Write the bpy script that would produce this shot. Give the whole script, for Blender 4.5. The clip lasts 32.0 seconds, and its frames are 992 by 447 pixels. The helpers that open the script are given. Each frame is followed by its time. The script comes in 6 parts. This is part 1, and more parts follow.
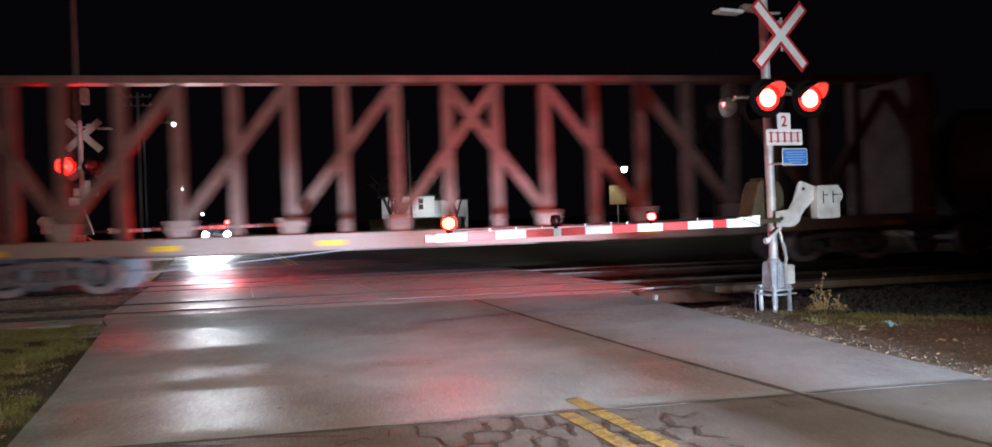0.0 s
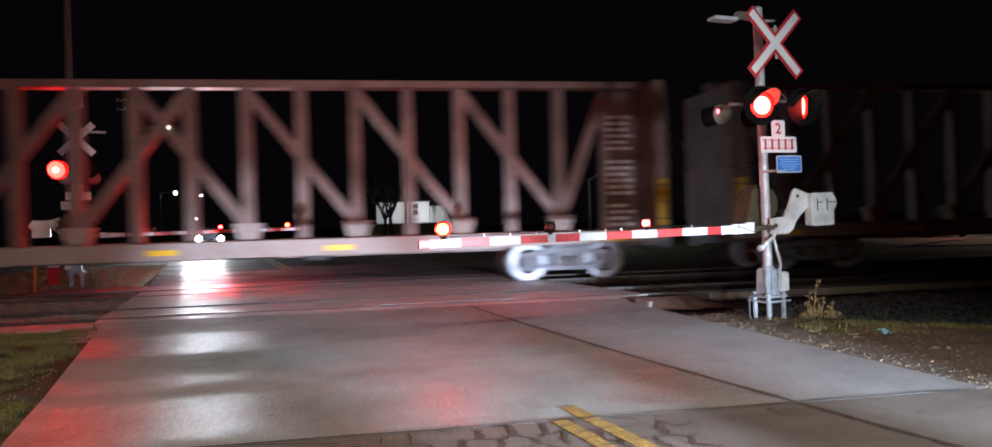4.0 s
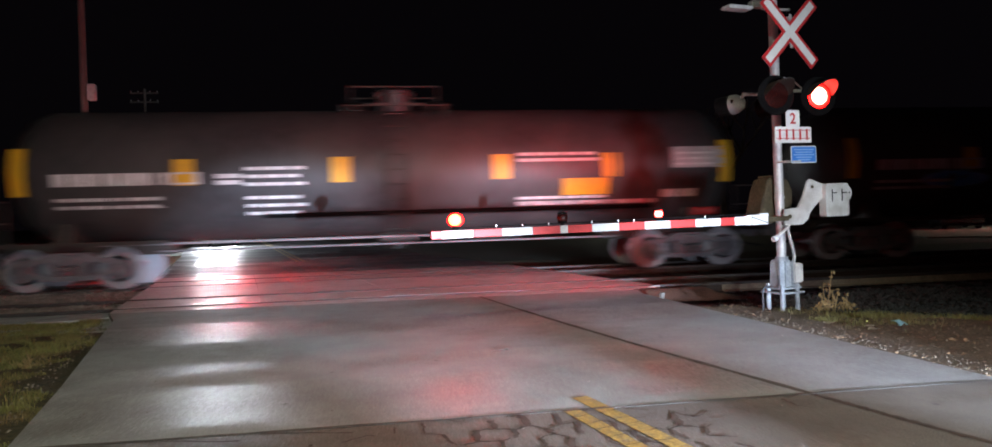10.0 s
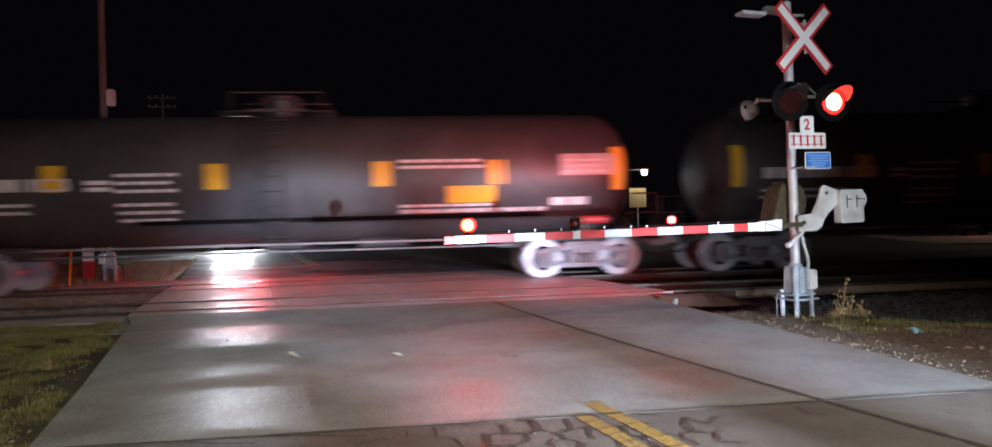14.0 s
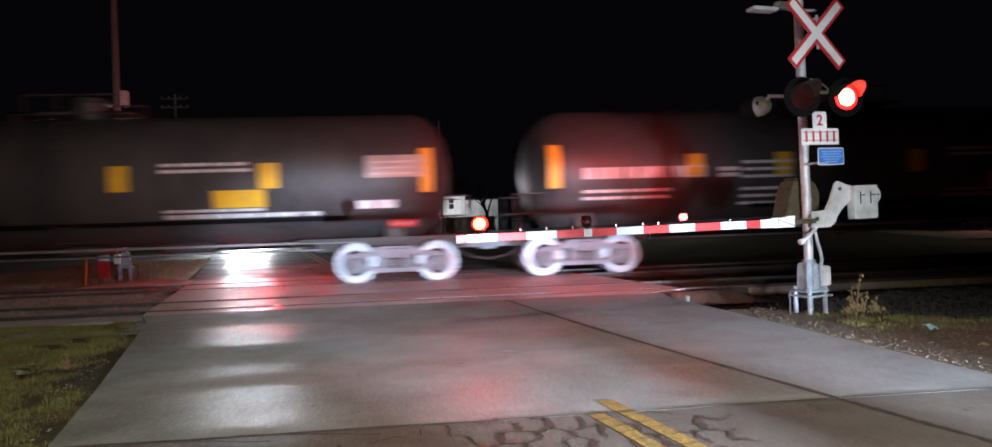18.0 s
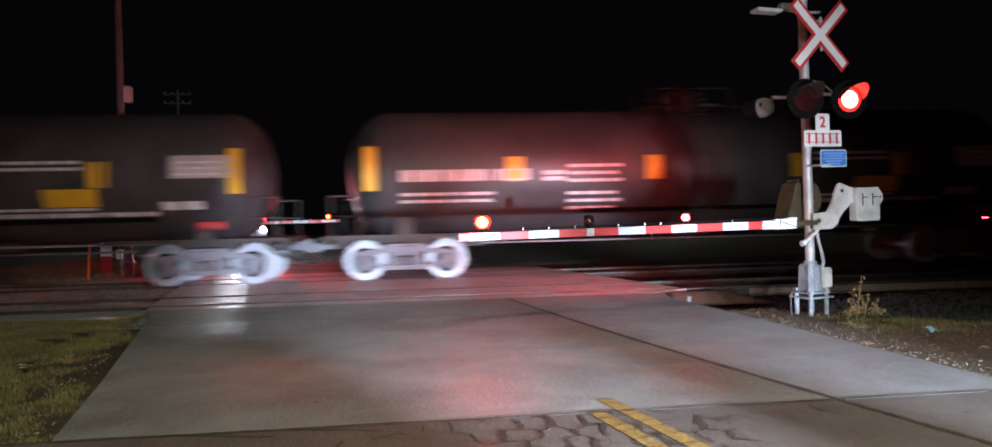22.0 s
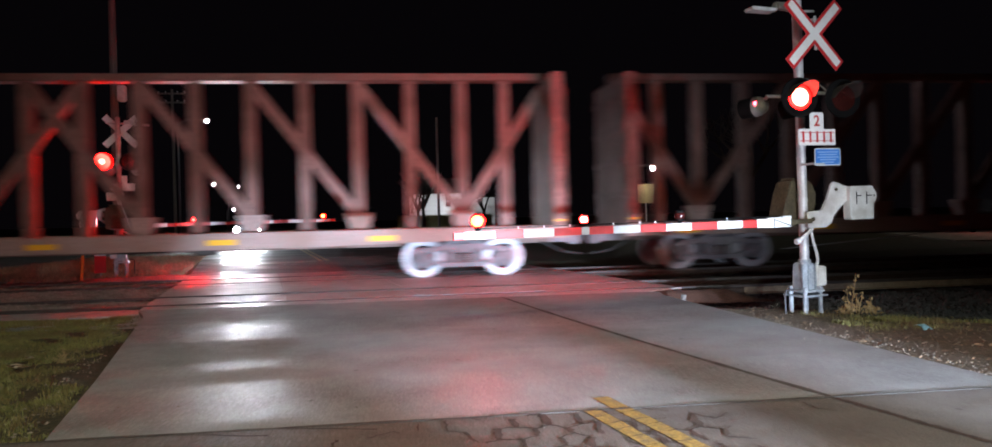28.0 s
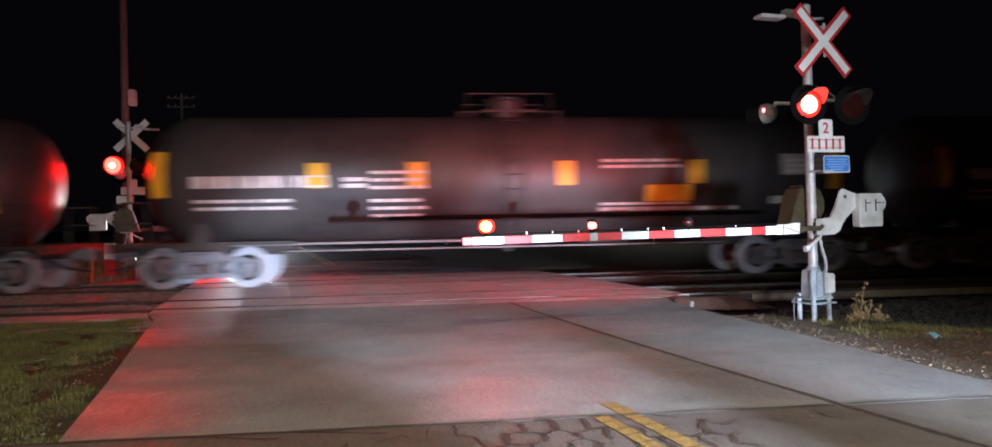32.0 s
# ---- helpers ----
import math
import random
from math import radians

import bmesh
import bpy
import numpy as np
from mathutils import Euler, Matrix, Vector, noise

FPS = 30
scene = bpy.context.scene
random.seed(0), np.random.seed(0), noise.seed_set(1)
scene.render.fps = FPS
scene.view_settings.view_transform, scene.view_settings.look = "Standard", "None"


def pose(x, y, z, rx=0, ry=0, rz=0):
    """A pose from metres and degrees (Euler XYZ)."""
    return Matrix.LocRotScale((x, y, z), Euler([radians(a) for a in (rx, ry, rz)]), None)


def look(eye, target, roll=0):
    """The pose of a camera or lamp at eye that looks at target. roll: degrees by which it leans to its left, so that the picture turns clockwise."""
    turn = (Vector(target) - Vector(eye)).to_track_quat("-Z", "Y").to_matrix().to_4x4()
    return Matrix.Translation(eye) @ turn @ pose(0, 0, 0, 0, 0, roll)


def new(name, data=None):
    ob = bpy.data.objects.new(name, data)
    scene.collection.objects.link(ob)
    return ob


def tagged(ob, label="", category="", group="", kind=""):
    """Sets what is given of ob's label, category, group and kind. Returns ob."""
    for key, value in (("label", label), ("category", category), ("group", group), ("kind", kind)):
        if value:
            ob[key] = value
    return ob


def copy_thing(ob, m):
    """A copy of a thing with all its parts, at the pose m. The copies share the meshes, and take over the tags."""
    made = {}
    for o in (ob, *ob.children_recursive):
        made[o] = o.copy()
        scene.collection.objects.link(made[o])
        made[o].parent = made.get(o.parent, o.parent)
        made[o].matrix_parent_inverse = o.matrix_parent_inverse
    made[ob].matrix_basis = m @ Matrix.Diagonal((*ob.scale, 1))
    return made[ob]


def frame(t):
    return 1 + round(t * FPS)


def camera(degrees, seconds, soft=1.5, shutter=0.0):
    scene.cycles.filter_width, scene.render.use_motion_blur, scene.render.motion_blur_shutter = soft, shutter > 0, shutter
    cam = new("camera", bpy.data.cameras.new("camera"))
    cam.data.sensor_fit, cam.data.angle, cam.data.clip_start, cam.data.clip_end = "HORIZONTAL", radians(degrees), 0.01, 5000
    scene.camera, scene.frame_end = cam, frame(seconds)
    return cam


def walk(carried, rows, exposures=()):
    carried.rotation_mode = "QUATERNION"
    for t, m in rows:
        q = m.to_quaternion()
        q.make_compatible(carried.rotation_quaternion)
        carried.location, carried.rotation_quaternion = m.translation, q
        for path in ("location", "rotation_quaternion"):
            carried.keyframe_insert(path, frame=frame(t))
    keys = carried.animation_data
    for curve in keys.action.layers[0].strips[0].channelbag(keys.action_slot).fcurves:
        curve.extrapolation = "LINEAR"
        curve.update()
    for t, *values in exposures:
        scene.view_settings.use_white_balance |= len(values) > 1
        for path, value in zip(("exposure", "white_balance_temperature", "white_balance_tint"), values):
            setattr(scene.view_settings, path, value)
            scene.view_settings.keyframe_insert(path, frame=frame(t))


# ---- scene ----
# World: x along the tracks, y across them away from the viewer, z up; the road runs 12.6 degrees off y.
cam = camera(70.96, 32.0, soft=1.6, shutter=0.42)

# seconds, eye x y z, heading right of y, upward tilt, lean to the right (degrees)
PATH = (
    (0.0, -0.000, 0.000, 1.380, 8.900, -0.420, 1.880),
    (0.5, -0.006, 0.003, 1.386, 8.889, -0.271, 1.914),
    (1.0, 0.009, 0.013, 1.381, 8.883, -0.119, 1.957),
    (1.5, 0.004, 0.010, 1.384, 9.072, -0.042, 1.884),
    (2.0, 0.017, 0.019, 1.379, 9.106, 0.040, 1.872),
    (2.5, 0.012, 0.018, 1.389, 9.223, 0.018, 1.679),
    (3.0, 0.020, 0.016, 1.382, 9.316, 0.143, 1.701),
    (3.5, 0.013, 0.024, 1.384, 9.410, 0.109, 1.595),
    (5.5, 0.001, 0.024, 1.376, 9.002, -0.294, 1.860),
    (6.0, -0.005, 0.029, 1.375, 8.946, -0.414, 1.807),
    (6.5, 0.005, 0.037, 1.369, 8.888, -0.493, 1.748),
    (7.0, 0.010, 0.032, 1.370, 8.827, -0.567, 1.757),
    (7.5, 0.007, 0.036, 1.368, 8.803, -0.573, 1.629),
    (8.0, 0.009, 0.029, 1.369, 8.700, -0.646, 1.638),
    (8.5, 0.007, 0.032, 1.368, 8.601, -0.673, 1.648),
    (9.0, -0.002, 0.028, 1.375, 8.535, -0.723, 1.678),
    (9.5, -0.004, 0.025, 1.377, 8.471, -0.705, 1.693),
    (10.0, -0.004, 0.035, 1.372, 8.429, -0.610, 1.661),
    (10.5, 0.006, 0.042, 1.368, 8.208, -0.436, 1.643),
    (11.0, -0.000, 0.016, 1.377, 8.054, -0.366, 1.615),
    (11.5, -0.002, 0.028, 1.378, 7.955, -0.341, 1.614),
    (12.0, -0.009, -0.005, 1.384, 7.751, -0.290, 1.662),
    (12.5, -0.009, -0.010, 1.394, 7.603, -0.331, 1.661),
    (13.0, -0.007, -0.006, 1.385, 7.545, -0.234, 1.579),
    (13.5, -0.005, -0.005, 1.385, 7.429, -0.262, 1.468),
    (14.0, -0.001, -0.005, 1.381, 7.333, -0.205, 1.469),
    (14.5, -0.008, -0.010, 1.388, 7.208, -0.295, 1.475),
    (16.5, -0.015, -0.010, 1.386, 6.746, -0.294, 1.711),
    (17.0, -0.014, -0.014, 1.387, 6.659, -0.318, 1.713),
    (17.5, -0.009, -0.021, 1.388, 6.533, -0.356, 1.748),
    (18.0, -0.009, -0.021, 1.391, 6.424, -0.381, 1.834),
    (18.5, -0.012, -0.022, 1.388, 6.305, -0.333, 1.683),
    (19.0, -0.017, -0.042, 1.396, 6.151, -0.264, 1.599),
    (19.5, -0.016, -0.063, 1.396, 5.992, -0.203, 1.559),
    (20.0, -0.021, -0.057, 1.392, 6.000, -0.086, 1.476),
    (20.5, -0.030, -0.037, 1.384, 6.086, -0.181, 1.306),
    (21.0, -0.030, -0.034, 1.381, 6.145, -0.248, 1.269),
    (21.5, -0.029, -0.053, 1.397, 6.178, -0.461, 1.252),
    (22.0, -0.028, -0.043, 1.392, 6.320, -0.485, 1.303),
    (22.5, -0.031, -0.044, 1.393, 6.395, -0.588, 1.329),
    (23.0, -0.021, -0.034, 1.386, 6.374, -0.547, 1.426),
    (23.5, -0.028, -0.044, 1.391, 6.375, -0.546, 1.456),
    (24.0, -0.029, -0.036, 1.388, 6.386, -0.503, 1.510),
    (24.5, -0.033, -0.046, 1.391, 6.382, -0.545, 1.446),
    (25.0, -0.029, -0.047, 1.393, 6.335, -0.523, 1.518),
    (25.5, -0.024, -0.043, 1.390, 6.327, -0.535, 1.584),
    (27.5, -0.029, -0.036, 1.386, 6.698, -0.569, 1.428),
    (28.0, -0.024, -0.042, 1.385, 6.695, -0.551, 1.360),
    (28.5, -0.015, -0.045, 1.394, 6.710, -0.604, 1.360),
    (29.0, -0.024, -0.038, 1.389, 6.799, -0.627, 1.240),
    (29.5, -0.020, -0.031, 1.385, 6.783, -0.594, 1.171),
    (30.0, -0.030, -0.022, 1.380, 6.785, -0.487, 1.063),
    (30.5, -0.034, -0.028, 1.387, 6.578, -0.418, 0.865),
    (31.0, -0.029, -0.053, 1.387, 6.497, -0.354, 0.880),
    (31.5, -0.041, -0.063, 1.387, 6.283, -0.188, 0.897),
    (32.0, -0.050, -0.065, 1.388, 6.165, -0.104, 1.062),
)


def gaze(x, y, z, heading, tilt, lean):
    turn = pose(0, 0, 0, 0, 0, -heading) @ pose(0, 0, 0, 90 + tilt) @ pose(0, 0, 0, 0, 0, -lean)
    return Matrix.Translation((x, y, z)) @ turn


walk(cam, [(row[0], gaze(*row[1:])) for row in PATH])

# ---- light ----
EXPOSURE = 0.0
scene.view_settings.exposure = EXPOSURE
world = bpy.data.worlds.new("night_sky")
scene.world = world
world.use_nodes = True
world.node_tree.nodes["Background"].inputs["Color"].default_value = (0.55, 0.42, 0.6, 1)
world.node_tree.nodes["Background"].inputs["Strength"].default_value = 0.0029


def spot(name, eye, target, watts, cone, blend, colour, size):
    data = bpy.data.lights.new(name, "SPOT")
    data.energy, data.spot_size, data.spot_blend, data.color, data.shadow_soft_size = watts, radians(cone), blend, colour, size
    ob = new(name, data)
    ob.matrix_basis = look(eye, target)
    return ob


# unseen lights added behind the viewer: an assumed street lamp by the roadside, and the low beams of a car waiting in
# the other lane
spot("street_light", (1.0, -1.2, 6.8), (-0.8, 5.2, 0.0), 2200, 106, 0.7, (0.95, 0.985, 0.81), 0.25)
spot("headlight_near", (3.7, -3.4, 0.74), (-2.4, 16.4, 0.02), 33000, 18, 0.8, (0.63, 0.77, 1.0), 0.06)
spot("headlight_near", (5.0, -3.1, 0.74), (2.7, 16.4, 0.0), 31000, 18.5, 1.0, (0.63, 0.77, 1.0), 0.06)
# extra wide spot added for the stray light of those beams
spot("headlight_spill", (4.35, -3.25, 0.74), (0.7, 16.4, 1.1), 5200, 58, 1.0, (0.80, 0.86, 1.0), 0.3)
# the oncoming car's beams
spot("headlight_far", (-11.3, 44.0, 0.92), (-8.6, 26.0, 0.0), 4200, 40, 0.8, (0.85, 0.92, 1.0), 0.06)
spot("headlight_far", (-10.1, 44.3, 0.92), (-6.4, 26.0, 0.0), 4200, 40, 0.8, (0.85, 0.92, 1.0), 0.06)
# lamp over the gravel lot
spot("lot_light", (33.0, 29.0, 4.5), (29.0, 29.5, 0.0), 420, 130, 0.7, (1.0, 0.92, 0.75), 0.15)
# added spot without a visible lamp, brightens the white house
spot("yard_light", (4.2, 75.0, 2.4), (4.0, 80.0, 3.2), 800, 130, 0.6, (0.95, 0.97, 1.0), 0.2)

# ---- materials ----


def tint(c, f):
    return (min(1, c[0] * f), min(1, c[1] * f), min(1, c[2] * f), 1)


def surface(name, colour, rough=0.6, metal=0.0, fine=60.0, coarse=3.0, vary=0.35, bump=0.15, grime=None, stretch=(1, 1, 1), rough_vary=0.15,
            depth=0.01, by_piece=0.0, coat=0.0):
    """A weathered surface: fine grain, coarse stains towards grime, and fine relief."""
    m = bpy.data.materials.new(name)
    m.use_nodes = True
    nt = m.node_tree
    nd, lk = nt.nodes, nt.links
    b = nd["Principled BSDF"]
    b.inputs["Metallic"].default_value = metal
    b.inputs["Coat Weight"].default_value = coat
    co = nd.new("ShaderNodeTexCoord")
    mp = nd.new("ShaderNodeMapping")
    mp.inputs["Scale"].default_value = stretch
    lk.new(co.outputs["Object"], mp.inputs["Vector"])
    n1 = nd.new("ShaderNodeTexNoise")
    n1.inputs["Scale"].default_value, n1.inputs["Detail"].default_value = fine, 5
    n2 = nd.new("ShaderNodeTexNoise")
    n2.inputs["Scale"].default_value, n2.inputs["Detail"].default_value = coarse, 6
    for n in (n1, n2):
        lk.new(mp.outputs["Vector"], n.inputs["Vector"])
    r1 = nd.new("ShaderNodeValToRGB")
    r1.color_ramp.elements[0].position, r1.color_ramp.elements[1].position = 0.3, 0.7
    r1.color_ramp.elements[0].color = tint(colour, 1 - vary)
    r1.color_ramp.elements[1].color = tint(colour, 1 + vary)
    lk.new(n1.outputs["Fac"], r1.inputs["Fac"])
    r2 = nd.new("ShaderNodeValToRGB")
    r2.color_ramp.elements[0].position, r2.color_ramp.elements[1].position = 0.46, 0.72
    lk.new(n2.outputs["Fac"], r2.inputs["Fac"])
    mx = nd.new("ShaderNodeMixRGB")
    lk.new(r2.outputs["Color"], mx.inputs["Fac"])
    lk.new(r1.outputs["Color"], mx.inputs["Color1"])
    mx.inputs["Color2"].default_value = (*grime, 1) if grime else tint(colour, 1 - vary * 1.3)
    out = mx.outputs["Color"]
    if by_piece:
        oi = nd.new("ShaderNodeObjectInfo")
        mr = nd.new("ShaderNodeMapRange")
        mr.inputs["To Min"].default_value, mr.inputs["To Max"].default_value = 1 - by_piece, 1 + by_piece
        lk.new(oi.outputs["Random"], mr.inputs["Value"])
        hs = nd.new("ShaderNodeHueSaturation")
        lk.new(mr.outputs["Result"], hs.inputs["Value"])
        lk.new(out, hs.inputs["Color"])
        out = hs.outputs["Color"]
    lk.new(out, b.inputs["Base Color"])
    mr = nd.new("ShaderNodeMapRange")
    mr.inputs["To Min"].default_value, mr.inputs["To Max"].default_value = max(0.03, rough - rough_vary), min(1, rough + rough_vary)
    lk.new(n2.outputs["Fac"], mr.inputs["Value"])
    lk.new(mr.outputs["Result"], b.inputs["Roughness"])
    if bump:
        bp = nd.new("ShaderNodeBump")
        bp.inputs["Strength"].default_value, bp.inputs["Distance"].default_value = bump, depth
        lk.new(n1.outputs["Fac"], bp.inputs["Height"])
        lk.new(bp.outputs["Normal"], b.inputs["Normal"])
    return m


def glow(name, colour, strength):
    m = bpy.data.materials.new(name)
    m.use_nodes = True
    b = m.node_tree.nodes["Principled BSDF"]
    b.inputs["Base Color"].default_value = (0.02, 0.02, 0.02, 1)
    b.inputs["Emission Color"].default_value = (*colour, 1)
    b.inputs["Emission Strength"].default_value = strength
    return m


def pavement(name, colour, rough, wave, grime, speck, dry, shift=0.0, bands=()):
    """Damp road: aggregate, stains, tyre wear and the long low waves of a paved slab."""
    m = surface(name, colour, rough, 0, 90, 0.7, 0.30, 0.6, grime, rough_vary=0.16, depth=0.007)
    nt = m.node_tree
    nd, lk = nt.nodes, nt.links
    b = nd["Principled BSDF"]
    co = nd.new("ShaderNodeTexCoord")
    mp = nd.new("ShaderNodeMapping")
    mp.inputs["Scale"].default_value = (0.10, 0.62, 1)
    lk.new(co.outputs["Object"], mp.inputs["Vector"])
    nz = nd.new("ShaderNodeTexNoise")
    nz.inputs["Scale"].default_value, nz.inputs["Detail"].default_value = 1.0, 2
    lk.new(mp.outputs["Vector"], nz.inputs["Vector"])
    bp = nd.new("ShaderNodeBump")
    bp.inputs["Strength"].default_value, bp.inputs["Distance"].default_value = 1.0, wave
    lk.new(nz.outputs["Fac"], bp.inputs["Height"])
    first = b.inputs["Normal"].links[0].from_node
    lk.new(bp.outputs["Normal"], first.inputs["Normal"])
    # blotches, and dark oil spots
    nm = nd.new("ShaderNodeTexNoise")
    nm.inputs["Scale"].default_value, nm.inputs["Detail"].default_value, nm.inputs["Roughness"].default_value = 2.6, 8, 0.65
    lk.new(co.outputs["Object"], nm.inputs["Vector"])
    rm = nd.new("ShaderNodeValToRGB")
    rm.color_ramp.elements[0].position, rm.color_ramp.elements[1].position = 0.32, 0.68
    rm.color_ramp.elements[0].color, rm.color_ramp.elements[1].color = (0.82, 0.81, 0.80, 1), (1.10, 1.10, 1.09, 1)
    lk.new(nm.outputs["Fac"], rm.inputs["Fac"])
    vs = nd.new("ShaderNodeTexVoronoi")
    vs.inputs["Scale"].default_value = 2.3
    lk.new(co.outputs["Object"], vs.inputs["Vector"])
    rs = nd.new("ShaderNodeValToRGB")
    rs.color_ramp.elements[0].position, rs.color_ramp.elements[1].position = 0.035, 0.075
    rs.color_ramp.elements[0].color, rs.color_ramp.elements[1].color = (0.45, 0.43, 0.41, 1), (1, 1, 1, 1)
    lk.new(vs.outputs["Distance"], rs.inputs["Fac"])
    base_in = b.inputs["Base Color"].links[0].from_socket
    for extra in (rm, rs):
        mu = nd.new("ShaderNodeMixRGB")
        mu.blend_type = "MULTIPLY"
        mu.inputs["Fac"].default_value = 1
        lk.new(base_in, mu.inputs["Color1"])
        lk.new(extra.outputs["Color"], mu.inputs["Color2"])
        base_in = mu.outputs["Color"]
    lk.new(base_in, b.inputs["Base Color"])
    # damp bands among the dry
    mr = nd.new("ShaderNodeMapRange")
    mr.inputs["From Min"].default_value, mr.inputs["From Max"].default_value = 0.45, 0.56
    mr.inputs["To Min"].default_value, mr.inputs["To Max"].default_value = dry, rough
    nb = nd.new("ShaderNodeTexNoise")
    nb.inputs["Scale"].default_value, nb.inputs["Detail"].default_value, nb.inputs["Roughness"].default_value = 1.0, 4, 0.6
    mb = nd.new("ShaderNodeMapping")
    mb.inputs["Scale"].default_value = (0.22, 0.75, 1)
    mb.inputs["Location"].default_value = (0.0, shift, 0)
    lk.new(co.outputs["Object"], mb.inputs["Vector"])
    lk.new(mb.outputs["Vector"], nb.inputs["Vector"])
    lk.new(nb.outputs["Fac"], mr.inputs["Value"])
    lk.new(mr.outputs["Result"], b.inputs["Roughness"])
    if bands:
        # water lies in shallow bands across the slab
        sx = nd.new("ShaderNodeSeparateXYZ")
        lk.new(co.outputs["Object"], sx.inputs["Vector"])
        wob = nd.new("ShaderNodeMath")
        wob.operation = "MULTIPLY_ADD"
        wob.inputs[1].default_value = 1.1
        lk.new(nb.outputs["Fac"], wob.inputs[0])
        lk.new(sx.outputs["Y"], wob.inputs[2])
        fit01 = nd.new("ShaderNodeMapRange")
        fit01.inputs["From Min"].default_value, fit01.inputs["From Max"].default_value = 4.0 + 0.55, 12.0 + 0.55
        lk.new(wob.outputs["Value"], fit01.inputs["Value"])
        rb = nd.new("ShaderNodeValToRGB")
        while len(rb.color_ramp.elements) > 1:
            rb.color_ramp.elements.remove(rb.color_ramp.elements[0])
        rb.color_ramp.elements[0].position, rb.color_ramp.elements[0].color = 0.0, (0, 0, 0, 1)
        for y0, y1, wet in bands:
            for y, v in ((y0 - 0.08, 0), (y0 + 0.12, wet), (y1 - 0.12, wet), (y1 + 0.08, 0)):
                rb.color_ramp.elements.new((y - 4.0) / 8.0).color = (v, v, v, 1)
        lk.new(fit01.outputs["Result"], rb.inputs["Fac"])
        m2 = nd.new("ShaderNodeMapRange")
        m2.inputs["To Min"].default_value, m2.inputs["To Max"].default_value = dry, rough
        lk.new(rb.outputs["Color"], m2.inputs["Value"])
        lk.new(m2.outputs["Result"], b.inputs["Roughness"])
    # stones of the surface, some smoother than others
    mc = nd.new("ShaderNodeMapping")
    mc.inputs["Scale"].default_value = (75, 17, 1)
    lk.new(co.outputs["Object"], mc.inputs["Vector"])
    vc = nd.new("ShaderNodeTexVoronoi")
    vc.inputs["Scale"].default_value = 1
    lk.new(mc.outputs["Vector"], vc.inputs["Vector"])
    ad = nd.new("ShaderNodeMath")
    ad.operation = "MULTIPLY_ADD"
    ad.inputs[1].default_value = 0.34
    lk.new(vc.outputs["Color"], ad.inputs[0])
    lk.new(b.inputs["Roughness"].links[0].from_socket, ad.inputs[2])
    lk.new(ad.outputs["Value"], b.inputs["Roughness"])
    # aggregate specks
    vo = nd.new("ShaderNodeTexVoronoi")
    vo.inputs["Scale"].default_value = 45
    lk.new(co.outputs["Object"], vo.inputs["Vector"])
    rp = nd.new("ShaderNodeValToRGB")
    rp.color_ramp.elements[0].color, rp.color_ramp.elements[1].color = (1, 1, 1, 1), (0, 0, 0, 1)
    rp.color_ramp.elements[0].position, rp.color_ramp.elements[1].position = 0.05, 0.16
    lk.new(vo.outputs["Distance"], rp.inputs["Fac"])
    old = b.inputs["Base Color"].links[0].from_socket
    mx = nd.new("ShaderNodeMixRGB")
    mx.inputs["Color2"].default_value = (*speck, 1)
    sc = nd.new("ShaderNodeMath")
    sc.operation = "MULTIPLY"
    sc.inputs[1].default_value = 0.35
    lk.new(rp.outputs["Color"], sc.inputs[0])
    lk.new(sc.outputs["Value"], mx.inputs["Fac"])
    lk.new(old, mx.inputs["Color1"])
    lk.new(mx.outputs["Color"], b.inputs["Base Color"])
    return m


CONCRETE = pavement("damp_concrete", (0.268, 0.266, 0.266), 0.24, 0.010, (0.215, 0.205, 0.195), (0.44, 0.42, 0.40), 0.58, 0.3, ((4.9, 6.25, 0.82), (6.6, 7.1, 0.6), (8.6, 10.0, 0.74)))
# slightly darker mix for the left slab
CONCRETE_DULL = pavement("stained_concrete", (0.262, 0.268, 0.258), 0.24, 0.010, (0.175, 0.168, 0.155), (0.38, 0.37, 0.35), 0.58, 0.3, ((4.9, 6.25, 0.82), (6.6, 7.1, 0.6), (8.6, 10.0, 0.74)))
ASPHALT = pavement("worn_asphalt", (0.126, 0.103, 0.086), 0.45, 0.006, (0.10, 0.078, 0.065), (0.30, 0.28, 0.25), 0.8)
WET_ASPHALT = pavement("wet_asphalt", (0.10, 0.10, 0.108), 0.24, 0.010, (0.07, 0.07, 0.076), (0.18, 0.18, 0.18), 0.58)
# yellow paint whitened in place of the oncoming headlights shining on it
FAR_LINE = surface("pale_wet_yellow_paint", (0.60, 0.52, 0.30), 0.5, 0, 45, 9, 0.2, 0.2, (0.40, 0.35, 0.2))
PANEL = pavement("crossing_panel", (0.50, 0.475, 0.475), 0.22, 0.008, (0.36, 0.335, 0.33), (0.56, 0.50, 0.49), 0.45)
JOINT_DIRT = surface("joint_dirt", (0.085, 0.068, 0.055), 0.85, 0, 60, 5, 0.4, 0.3)
CRACK = surface("crack_dirt", (0.058, 0.034, 0.022), 0.85, 0, 80, 6, 0.4, 0.3)
YELLOW_LINE = surface("worn_yellow_paint", (0.33, 0.20, 0.045), 0.7, 0, 45, 13, 0.45, 0.4, (0.17, 0.115, 0.06))
WHITE_LINE = surface("worn_white_paint", (0.62, 0.62, 0.60), 0.6, 0, 70, 8, 0.25, 0.2, (0.3, 0.29, 0.28))
EARTH = surface("damp_earth", (0.145, 0.112, 0.082), 0.9, 0, 30, 2.4, 0.65, 0.7, (0.10, 0.075, 0.05), depth=0.03)
